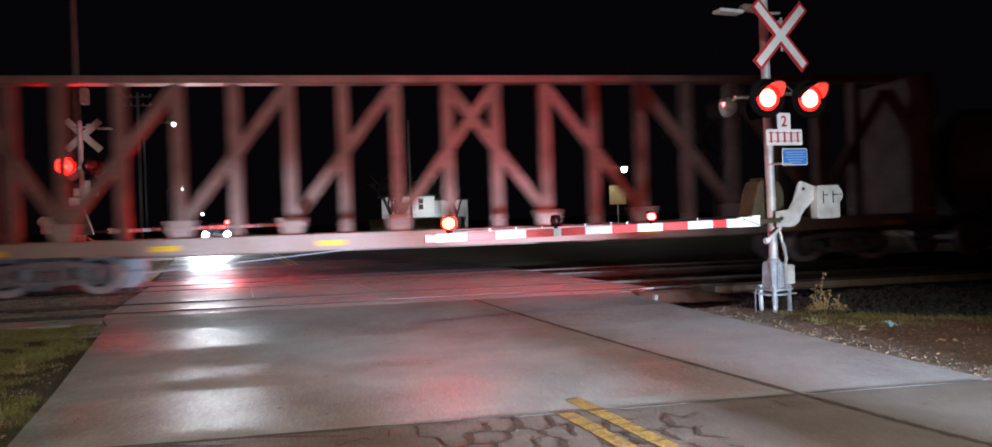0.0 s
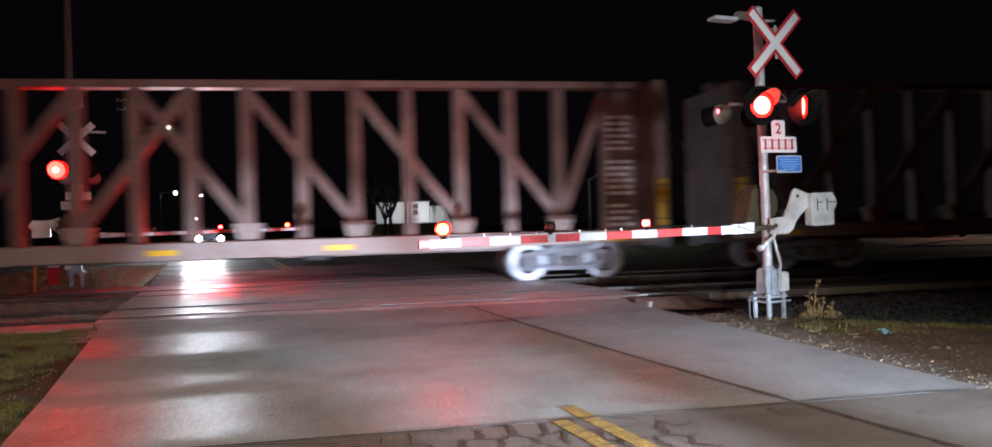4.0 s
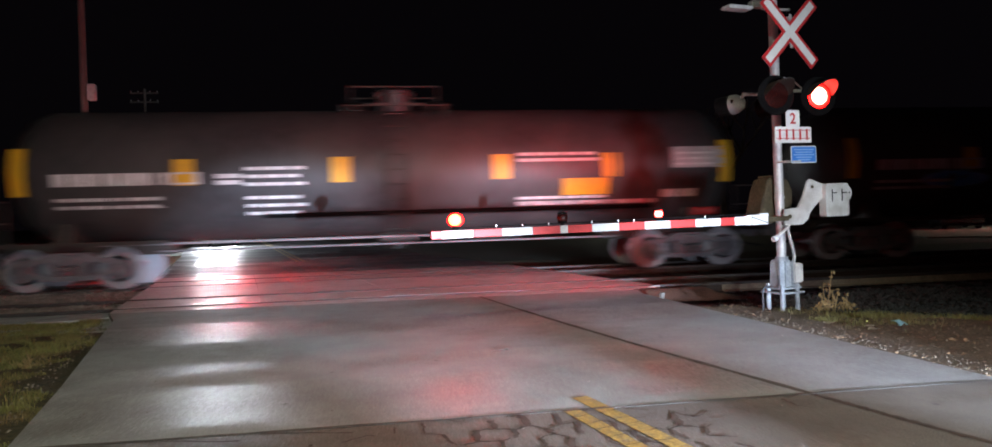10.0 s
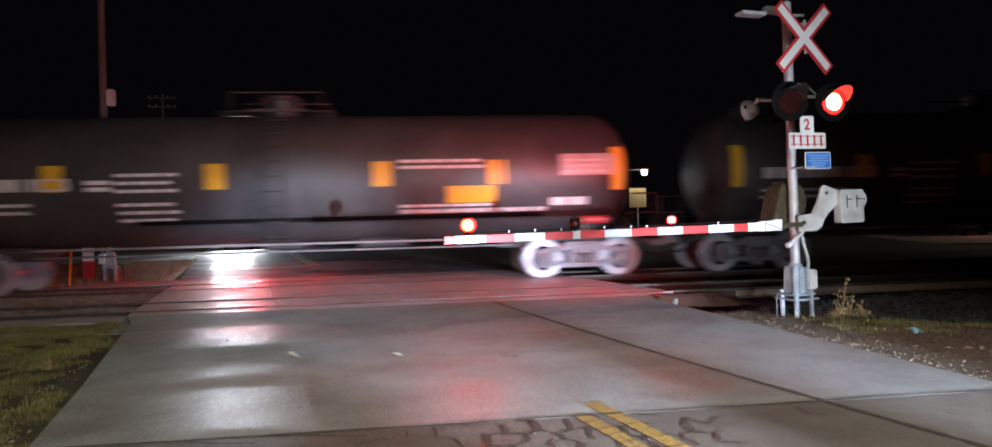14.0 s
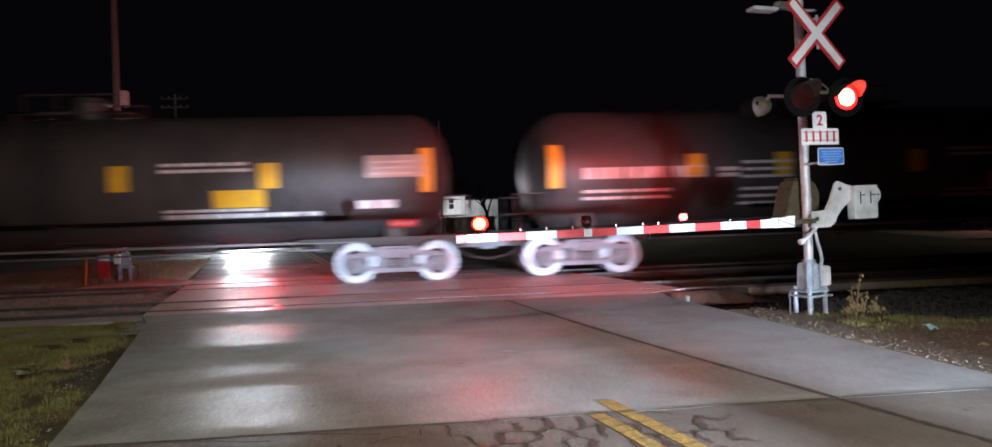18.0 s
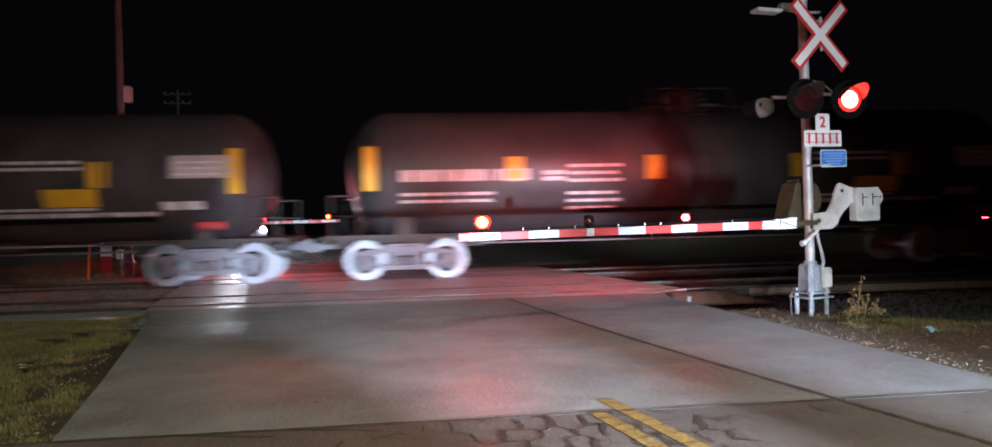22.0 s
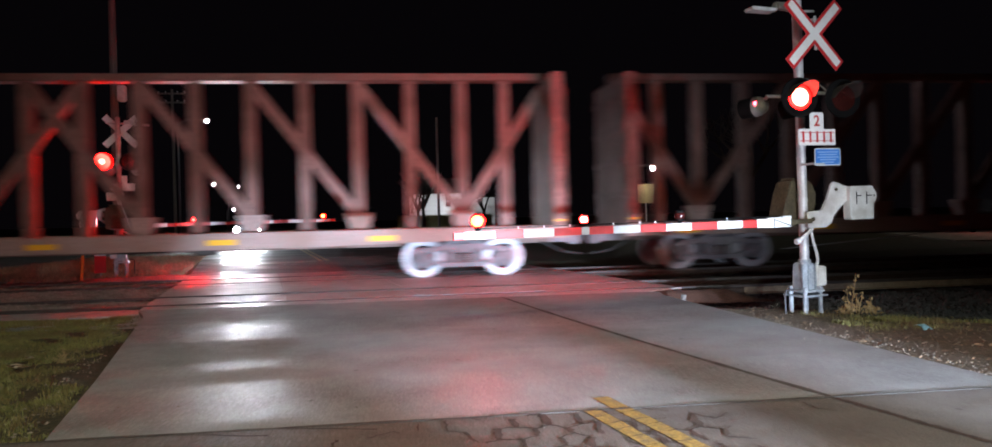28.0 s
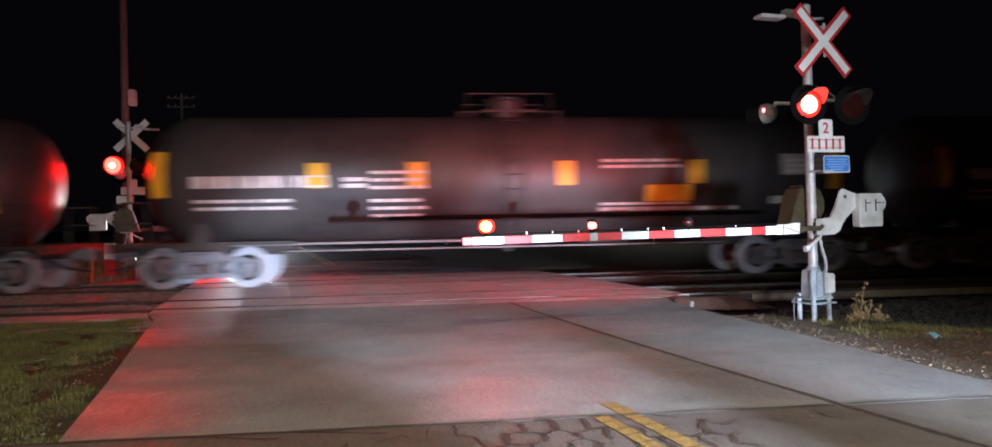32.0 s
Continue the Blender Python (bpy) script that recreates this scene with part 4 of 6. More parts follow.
def build_mast():
    mast = base("gate_signal_mast", "grey steel crossing mast with red lamps and a lowered gate", "crossing signal", "gates on both sides of the tracks")
    bm = bmesh.new()
    tube(bm, (0, 0, 0.52), (0, 0, 4.25), 0.062, 20)
    lathe(bm, [(4.25, 0.066), (4.27, 0.066), (4.30, 0.03), (4.305, 0.0)], 16, "z")
    tube(bm, (0, 0, 1.5), (0, 0, 1.53), 0.07, 16)
    tube(bm, (0, 0, 2.08), (0, 0, 2.10), 0.068, 16)
    part("pole", bm, GALV, mast)
    bm = bmesh.new()
    box(bm, -0.17, 0.17, -0.17, 0.17, 0.26, 0.285)
    box(bm, -0.20, 0.20, -0.20, 0.20, 0.20, 0.225)
    part("base_plate", bm, GALV_DULL, mast)
    for sx in (-1, 1):
        for sy in (-1, 1):
            bm = bmesh.new()
            tube(bm, (sx * 0.13, sy * 0.13, -0.35), (sx * 0.13, sy * 0.13, 0.33), 0.032, 10)
            tube(bm, (sx * 0.13, sy * 0.13, 0.285), (sx * 0.13, sy * 0.13, 0.31), 0.045, 6)
            part("foundation_leg", bm, GALV_DULL, mast)
    bm = bmesh.new()
    plate(bm, [(-0.14, 0.285), (0.10, 0.285), (0.085, 0.62), (0.06, 0.66), (-0.09, 0.66), (-0.12, 0.62)], "y", -0.085, 0.10)
    bmesh.ops.bevel(bm, geom=bm.edges[:], offset=0.012, segments=2, affect="EDGES")
    for x in (-0.135, -0.03, 0.085):
        plate(bm, [(x - 0.009, 0.287), (x + 0.009, 0.287), (x + 0.004, 0.64), (x - 0.004, 0.64)], "y", -0.112, -0.08)
    tube(bm, (0, 0, 0.64), (0, 0, 0.70), 0.085, 16)
    part("junction_base", bm, GALV_DULL, mast, "ribbed dull galvanised base casting")
    bm = bmesh.new()
    chain(bm, [(-0.33, 0.02, -0.2), (-0.33, 0.02, 0.24), (-0.30, 0.02, 0.29), (-0.18, 0.02, 0.30)], 0.012, 8)
    part("ground_conduit", bm, POLE_DARK, mast)
    bm = bmesh.new()
    rounded(bm, 0.115, 0.27, -0.11, 0.07, 0.33, 0.60, 0.015, 2)
    box(bm, 0.125, 0.26, -0.116, -0.108, 0.345, 0.585)
    part("junction_box", bm, GREY_PAINT, mast, "pale grey wiring box")
    bm = bmesh.new()
    chain(bm, [(0.19, -0.02, 0.60), (0.20, -0.03, 0.68), (0.16, -0.05, 0.80), (0.11, -0.06, 0.92), (0.10, -0.05, 1.0), (0.085, -0.03, 1.15)], 0.022, 8)
    part("cable_conduit", bm, GALV, mast)
    # gate mechanism
    bm = bmesh.new()
    plate(bm, [(-0.30, 1.16), (0.30, 1.16), (0.34, 1.60), (0.26, 1.76), (0.10, 1.80), (-0.10, 1.78), (-0.15, 1.62)], "y", 0.09, 0.40)
    bmesh.ops.bevel(bm, geom=bm.edges[:], offset=0.02, segments=2, affect="EDGES")
    rounded(bm, -0.05, 0.22, 0.12, 0.36, 1.79, 1.83, 0.012)
    for z in (1.30, 1.45, 1.60):
        box(bm, -0.12, 0.28, 0.083, 0.092, z, z + 0.02)
    tube(bm, (0.08, 0.06, 1.74), (0.02, 0.0, 1.80), 0.02, 8)
    tube(bm, (0.30, 0.22, 1.45), (0.40, 0.22, 1.45), 0.05, 12)
    part("gate_mechanism", bm, OLIVE, mast, "olive-brown gate machine behind the pole")
    bm = bmesh.new()
    plate(bm, [(-0.06, 1.13), (0.25, 1.13), (0.35, 1.19), (0.38, 1.28), (0.46, 1.36), (0.54, 1.42), (0.60, 1.48), (0.66, 1.50), (0.66, 1.68), (0.56, 1.695), (0.46, 1.74), (0.40, 1.755), (0.35, 1.72),
               (0.27, 1.50), (0.18, 1.36), (-0.06, 1.355)], "y", -0.155, -0.125)
    bmesh.ops.bevel(bm, geom=bm.edges[:], offset=0.005, segments=1, affect="EDGES")
    side = part("counterweight_arm", bm, GREY_PAINT, mast, "pale grey cranked gate support")
    bm = bmesh.new()
    tube(bm, (0.435, -0.165, 1.645), (0.435, -0.12, 1.645), 0.024, 10)
    part("pivot_bolt", bm, OLIVE, side)
    bm = bmesh.new()
    tube(bm, (0.02, -0.17, 1.25), (0.02, -0.12, 1.25), 0.03, 10)
    part("pivot_bolt", bm, OLIVE, side)
    bm = bmesh.new()
    rounded_board(bm, 0.655, 1.075, 1.28, 1.74, -0.22, -0.10, 0.035)
    lathe(bm, [(-0.205, 0.12), (-0.115, 0.12)], 24, "y", (1.03, 0, 1.60))
    weight = part("counterweight", bm, GREY_PAINT, mast, "pale grey counterweight plates", pose(-0.04, 0, -0.06))
    bm = bmesh.new()
    for x, s in ((0.77, 1), (0.95, 1.15)):
        box(bm, x - 0.008, x + 0.008, -0.224, -0.219, 1.49, 1.66)
        box(bm, x, x + 0.085 * s, -0.224, -0.219, 1.60, 1.614)
    lathe(bm, [(-0.225, 0.012), (-0.2185, 0.012)], 10, "y", (1.09, 0, 1.605))
    part("adjusting_slot", bm, DARK_PAINT, weight)
    bm = bmesh.new()
    chain(bm, [(0.02, -0.14, 1.13), (-0.12, -0.17, 1.04), (-0.26, -0.17, 0.96)], 0.022, 8)
    tube(bm, (-0.23, -0.17, 0.97), (-0.29, -0.17, 0.955), 0.04, 8)
    part("support_strut", bm, GREY_PAINT, mast)
    # arm
    arm = new("gate_arm")
    arm.parent, arm.matrix_basis = mast, pose(0, -0.25, 1.225, 0, 0.4, 0)
    arm["label"] = "lowered red and white striped gate arm"
    cuts = (5.07, 4.95, 4.58, 4.24, 3.86, 3.51, 3.41, 3.09, 2.72, 2.36, 1.99, 1.61, 1.22, 1.0)
    for k, (a, b) in enumerate(zip(cuts, cuts[1:])):
        bm = bmesh.new()
        g = 0.0005
        h = 0.044 + 0.006 * (5 - a) / 4
        rounded(bm, -a + g, -b - g, -0.022, 0.022, -h, h, 0.004)
        part("red_stripe" if k % 2 == 0 else "white_stripe", bm, ARM_RED if k % 2 == 0 else ARM_WHITE, arm)
    bm = bmesh.new()
    rounded(bm, -0.995, -0.72, -0.026, 0.026, -0.054, 0.054, 0.005)
    rounded(bm, -0.80, -0.46, -0.032, 0.032, -0.060, 0.070, 0.006)
    box(bm, -0.60, -0.46, -0.036, 0.036, 0.05, 0.085)
    part("arm_sleeve", bm, GREY_PAINT, arm, "pale grey arm root sleeve")
    bm = bmesh.new()
    box(bm, -0.50, -0.02, 0.062, 0.10, -0.03, 0.035)
    box(bm, -0.74, -0.728, -0.0375, -0.033, -0.055, 0.06)
    beam_m = pose(-0.60, -0.035, 0.0, 0, 18, 0)
    box(bm, -0.13, 0.13, -0.002, 0.002, -0.006, 0.006, beam_m)
    part("arm_bracket", bm, OLIVE, arm)
    for x in (4.30, 3.98, 3.65, 3.08, 2.72, 2.50, 1.45):
        bm = bmesh.new()
        tube(bm, (-x, 0, 0.055), (-x, 0, 0.085), 0.008, 6)
        part("clip", bm, GALV, arm)
    bm = bmesh.new()
    chain(bm, [(-4.72, 0.01, 0.072), (-3.5, 0.01, 0.07), (-2.2, 0.01, 0.074), (-0.6, 0.01, 0.085)], 0.006, 6)
    part("lamp_cable", bm, DARK_PAINT, arm)
    for x, mode in ((4.78, ""), (3.47, "d"), (2.15, "e")):
        unit = new("arm_lamp")
        unit.parent, unit.matrix_basis = arm, pose(-x, 0, 0.135 if mode else 0.16)
        if not mode:
            unit.scale = (1.35, 1.35, 1.25)
        unit["label"] = "small two-sided red lamp on the gate arm"
        bm = bmesh.new()
        lathe(bm, [(0.038, 0.058), (0.062, 0.054), (0.074, 0.0)] if mode else [(0.056, 0.036), (0.068, 0.032), (0.074, 0.0)], 16, "z")
        part("lamp_cap", bm, DARK_PAINT, unit)
        bm = bmesh.new()
        lathe(bm, [(-0.072, 0.024), (-0.062, 0.054), (-0.038, 0.058)] if mode else [(-0.074, 0.024), (-0.068, 0.034), (-0.056, 0.036)], 16, "z")
        tube(bm, (0, 0, -0.09), (0, 0, -0.070), 0.024, 10)
        part("lamp_foot", bm, DARK_PAINT, unit)
        bm = bmesh.new()
        ball = [(0.066 * math.cos(radians(a)), 0.066 * math.sin(radians(a))) for a in range(0, 181, 12)]
        lathe(bm, ball, 24, "y")
        for f in bm.faces:
            c = f.calc_center_median()
            tilt = math.degrees(math.atan2(math.hypot(c.x, c.z), abs(c.y)))
            f.material_index = 0 if tilt < 46 else 2 if not mode else 1
        turned = pose(0, 0, 0, 0, 0, -25)
        drum = part("lens", bm, [RED_TIP if mode == "" else RED_ARM, RED_DARK, RED_EDGE], unit, "red lens of the arm lamp", turned)
        if mode:
            SIGNALS.append((drum, mode, 90))
    # crossarm with four lamps
    bm = bmesh.new()
    tube(bm, (-0.42, -0.16, 2.96), (0.42, -0.16, 2.96), 0.024, 10)
    tube(bm, (-0.42, 0.16, 2.96), (0.42, 0.16, 2.96), 0.024, 10)
    tube(bm, (0, -0.22, 2.96), (0, 0.22, 2.96), 0.05, 12)
    tube(bm, (0, 0, 2.86), (0, 0, 3.06), 0.085, 16)
    for x in (-0.38, 0.38):
        tube(bm, (x, -0.16, 2.96), (x, -0.24, 2.93), 0.022, 8)
        tube(bm, (x, 0.16, 2.96), (x, 0.24, 2.93), 0.022, 8)
    chain(bm, [(-0.36, -0.12, 3.0), (-0.2, -0.1, 3.13), (0.0, -0.08, 3.16), (0.2, -0.1, 3.13), (0.36, -0.12, 3.0)], 0.009, 6)
    part("crossarm", bm, GALV, mast)
    for x, mode in ((-0.36, "A"), (0.36, "B")):
        SIGNALS.append((lamp_unit(mast, x - 0.07, -0.47, 2.84, -1), mode, 180))
    for x, mode in ((-0.36, "a"), (0.36, "b")):
        SIGNALS.append((lamp_unit(mast, x, 0.47, 2.86, 1), mode, 180))
    # crossbuck
    bm = bmesh.new()
    for a in (45, -45):
        m = Matrix.Rotation(radians(a), 4, "Y")
        box(bm, -0.59, 0.59, -0.006 + 0.004 * (a > 0), 0.0 + 0.004 * (a > 0), -0.092, 0.092, m)
    buck = part("crossbuck", bm, SIGN_RED, mast, "white crossbuck sign with a red border", pose(-0.03, -0.33, 3.71))
    for a in (45, -45):
        bm = bmesh.new()
        box(bm, -0.555, 0.555, -0.011 + 0.0015 * (a > 0), -0.0062, -0.052, 0.052, Matrix.Rotation(radians(a), 4, "Y"))
        part("blade", bm, SIGN_WHITE, buck, "white blade")
        bm = bmesh.new()
        box(bm, -0.588, 0.588, 0.0045 + 0.0015 * (a > 0), 0.008 + 0.0015 * (a > 0), -0.09, 0.09, Matrix.Rotation(radians(a), 4, "Y"))
        part("blade_back", bm, SIGN_WHITE, buck, "pale back of the blade")
    bm = bmesh.new()
    box(bm, -0.03, 0.03, -0.32, 0.05, 3.88, 3.92)
    box(bm, -0.03, 0.03, -0.32, 0.05, 3.58, 3.62)
    box(bm, -0.02, 0.02, -0.323, -0.317, 3.5, 3.95)
    part("sign_bracket", bm, GALV, mast)
    bm = bmesh.new()
    box(bm, -0.03, 0.03, -0.32, 0.05, 2.44, 2.47)
    part("sign_bracket", bm, GALV, mast)
    # count of tracks
    bm = bmesh.new()
    rounded_board(bm, -0.31, 0.31, 2.315, 2.53, -0.338, -0.332, 0.02)
    rounded_board(bm, -0.115, 0.115, 2.52, 2.75, -0.3385, -0.3325, 0.025)
    board = part("track_count_sign", bm, SIGN_WHITE, mast, "white sign with a red 2 and a track symbol", pose(-0.04, 0, -0.08))
    text_mesh("numeral", "2", 0.20, SIGN_RED, board, pose(0, -0.3405, 2.63, 90))
    bm = bmesh.new()
    for z in (2.368, 2.478):
        box(bm, -0.285, 0.285, -0.342, -0.3385, z, z + 0.009)
    for x in (-0.23, -0.115, 0.0, 0.115, 0.23):
        box(bm, x - 0.014, x + 0.014, -0.3435, -0.3385, 2.352, 2.497)
    part("track_symbol", bm, SIGN_RED, board, "red track symbol")
    bm = bmesh.new()
    rounded_board(bm, -0.04, 0.40, 1.985, 2.215, -0.306, -0.300, 0.025)
    notice = part("emergency_notice", bm, SIGN_WHITE, mast, "small blue notice with a white border", pose(-0.02, 0, -0.02))
    bm = bmesh.new()
    rounded_board(bm, -0.028, 0.388, 1.998, 2.203, -0.3095, -0.3062, 0.02)
    part("notice_face", bm, SIGN_BLUE, notice)
    for k in range(5):
        z = 2.165 - 0.034 * k
        w = (0.34, 0.30, 0.36, 0.27, 0.2)[k]
        bm = bmesh.new()
        box(bm, 0.18 - w / 2, 0.18 + w / 2, -0.3125, -0.3097, z - 0.006, z + 0.006)
        part("notice_line", bm, PALE_BLUE, notice)
    bm = bmesh.new()
    box(bm, -0.06, 0.06, -0.30, -0.05, 1.985, 2.01)
    box(bm, -0.08, 0.10, -0.314, -0.30, 1.975, 2.0)
    part("notice_bracket", bm, GALV, mast)
    # top fittings
    bm = bmesh.new()
    tube(bm, (0.06, 0, 4.09), (-0.20, 0, 4.12), 0.025, 10)
    tube(bm, (-0.20, 0, 4.12), (-0.34, 0, 4.15), 0.02, 8)
    rounded(bm, -0.38, -0.16, -0.06, 0.06, 4.11, 4.20, 0.02, 2)
    tube(bm, (0.0, 0, 4.10), (0.30, 0, 4.12), 0.018, 8)
    part("top_bracket", bm, GALV, mast)
    bm = bmesh.new()
    rounded(bm, -0.80, -0.40, -0.09, 0.09, 4.06, 4.105, 0.012, 2)
    tube(bm, (-0.42, 0, 4.09), (-0.30, 0, 4.13), 0.02, 8)
    part("lamp_head", bm, GALV, mast, "flat grey unlit lamp head")
    bm = bmesh.new()
    lathe(bm, [(-0.028, 0.0), (-0.026, 0.024), (0.026, 0.024), (0.028, 0.0)], 16, "z")
    for f in bm.faces:
        c = f.calc_center_median()
        f.material_index = 0 if c.x + c.y < 0 else 1
    dot = part("side_indicator", bm, [RED_SIDE, RED_DARK], mast, "tiny red side indicator light", pose(-0.44, 0.36, 2.89))
    SIGNALS.append((dot, "A", 180))
    return mast


near_mast = build_mast()
near_mast.matrix_basis = Matrix.Translation((5.31, 8.98, 0)) @ pose(0, 0, 0, 0, -0.9, 12.6)
far_mast = copy_thing(near_mast, Matrix.Translation((-8.22, 20.6, 0.14)) @ pose(0, 0, 0, 0, 0, 192.6))
for arm in [o for o in far_mast.children if o.name.startswith("gate_arm")]:
    arm.scale = (1.173, 1, 1)
    for lamp, x in zip([o for o in arm.children if o.name.startswith("arm_lamp")], (4.77, 3.155, 1.62)):
        lamp.matrix_basis = pose(-x, 0, 0.135)
        for lens in [o for o in lamp.children if o.name.startswith("lens")]:
            if x < 4:
                lens.data = lens.data.copy()
                lens.data.materials[0] = RED_FAR_ARM
for lens in [o for o in far_mast.children_recursive if o.name.startswith("lens") and o.data.materials[0] == RED_REAR]:
    lens.data = lens.data.copy()
    lens.data.materials[0], lens.data.materials[2] = RED_FAR, RED_FAR_RING
    # units enlarged, the glare of the lit lenses put into their size
    lens.parent.scale = (1.4, 1.4, 1.4)
for ob in far_mast.children:
    kind = ob.name.split(".")[0]
    if kind == "crossbuck":
        ob.matrix_basis = pose(0, 0, 0.22) @ ob.matrix_basis
    if kind == "signal_lamp" and ob.location.y > 0:
        ob.location.x *= 0.95
        ob.location.z += 0.14
tagged(far_mast, "grey steel crossing mast with its gate lowered beyond the tracks")
pairs = dict(zip((near_mast, *near_mast.children_recursive), (far_mast, *far_mast.children_recursive)))
SIGNALS += [(pairs[o], {"A": "c", "B": "A", "a": "c", "b": "A", "d": "e", "e": "d"}[mode], turn) for o, mode, turn in SIGNALS]

# ---- beyond the tracks ----
bm = bmesh.new()
tube(bm, (0, 0, -0.1), (0.0, 0, 0.95), 0.035, 10)
lathe(bm, [(0.95, 0.036), (0.98, 0.03), (0.99, 0.0)], 10, "z")
thing("marker_post", bm, ORANGE, "orange plastic marker post beside the far mast", "marker post", m=pose(-8.75, 19.4, -0.05, 0, 4, 0))


# made-up panel standing in for an unidentified red and white upright
def marker_board():
    root = base("marker_board", "narrow red and white upright panel added beside the far mast", "marker board", m=pose(-8.72, 20.45, 0))
    bm = bmesh.new()
    rounded(bm, -0.02, 0.02, 0.02, 0.06, -0.2, 0.98, 0.005)
    part("post", bm, GALV_DULL, root)
    for name, z0, z1, mat in (("white_face", 0.56, 1.0, SIGN_WHITE), ("red_face", 0.08, 0.555, SIGN_RED)):
        bm = bmesh.new()
        rounded(bm, -0.15, 0.15, -0.012, 0.018, z0, z1, 0.006)
        part(name, bm, mat, root)


marker_board()


def utility_pole(at, height, arms, label, r=0.14):
    root = base("utility_pole", label, "utility pole", "utility poles", m=pose(*at))
    bm = bmesh.new()
    tube(bm, (0, 0, -0.2), (0, 0, height), r, 14, r * 0.75)
    part("pole", bm, POLE_WOOD, root)
    for z in arms:
        bm = bmesh.new()
        rounded(bm, -1.2, 1.2, -0.2, -0.1, z - 0.06, z + 0.06, 0.01)
        part("crossarm", bm, POLE_WOOD, root)
        for x in (-1.1, -0.5, 0.5, 1.1):
            bm = bmesh.new()
            lathe(bm, [(z + 0.06, 0.02), (z + 0.12, 0.02), (z + 0.13, 0.05), (z + 0.2, 0.04), (z + 0.21, 0.0)], 8, "z", (x, -0.15, 0))
            part("insulator", bm, GALV, root)
    return root


p1 = utility_pole((-10.25, 25.5, 0), 12.5, (), "weathered timber utility pole beyond the train")
bm = bmesh.new()
rounded(bm, 0.14, 0.38, -0.14, 0.14, 5.7, 6.25, 0.03, 2)
part("equipment_box", bm, GREY_PAINT, p1, "small grey equipment box")
utility_pole((-21.5, 66.0, 0), 13.6, (12.4, 13.2), "far timber utility pole with crossarms")
utility_pole((1.6, 46.0, 0), 8.0, (), "thin dark pole beyond the train", 0.09)


def street_lamp(at, height, reach, glowmat, size, label):
    root = base("street_lamp", label, "street lamp", "lit lamps along the far road", m=pose(*at))
    bm = bmesh.new()
    tube(bm, (0, 0, 0), (0, 0, height), 0.09, 10, 0.06)
    chain(bm, [(0, 0, height - 0.1), (reach * 0.4, 0, height + 0.25), (reach, 0, height + 0.3)], 0.035, 8)
    part("pole", bm, POLE_DARK, root)
    bm = bmesh.new()
    rounded(bm, reach - 0.1, reach + 0.55, -0.16, 0.16, height + 0.24, height + 0.36, 0.04, 2)
    part("lamp_head", bm, POLE_DARK, root)
    bm = bmesh.new()
    lathe(bm, [(height + 0.12 - size, 0.0), (height + 0.15 - size, size * 0.8), (height + 0.20, size), (height + 0.238, size * 0.9)], 14, "z", (reach + 0.25, 0, 0))
    part("lamp_globe", bm, glowmat, root, "lit white lamp")
    return root


street_lamp((-18.6, 58.2, 0), 9.5, 2.0, LAMP_STREET, 0.14, "tall lit street lamp beside the far road")
street_lamp((-34.0, 116.0, 0), 7.6, 2.0, LAMP_FAR, 0.26, "lit street lamp far down the road")
street_lamp((-42.0, 165.0, 0), 9.6, 2.0, LAMP_FAR, 0.20, "small distant lit street lamp")
street_lamp((-36.0, 140.0, 0), 3.9, 1.0, LAMP_FAR, 0.22, "low distant lit lamp")
street_lamp((11.3, 36.9, 0), 3.72, 1.5, LAMP_STREET, 0.13, "lit yard lamp above a tan board")
bm = bmesh.new()
rounded_board(bm, -0.46, 0.46, 1.95, 3.02, -0.02, 0.02, 0.03)
board = thing("sign_board", bm, TAN, "tan sign board on a post beyond the tracks", "sign", m=pose(12.9, 37.7, 0, 0, 0, -12))
bm = bmesh.new()
tube(bm, (0, 0.06, -0.1), (0, 0.06, 3.0), 0.04, 10)
part("post", bm, GALV, board)


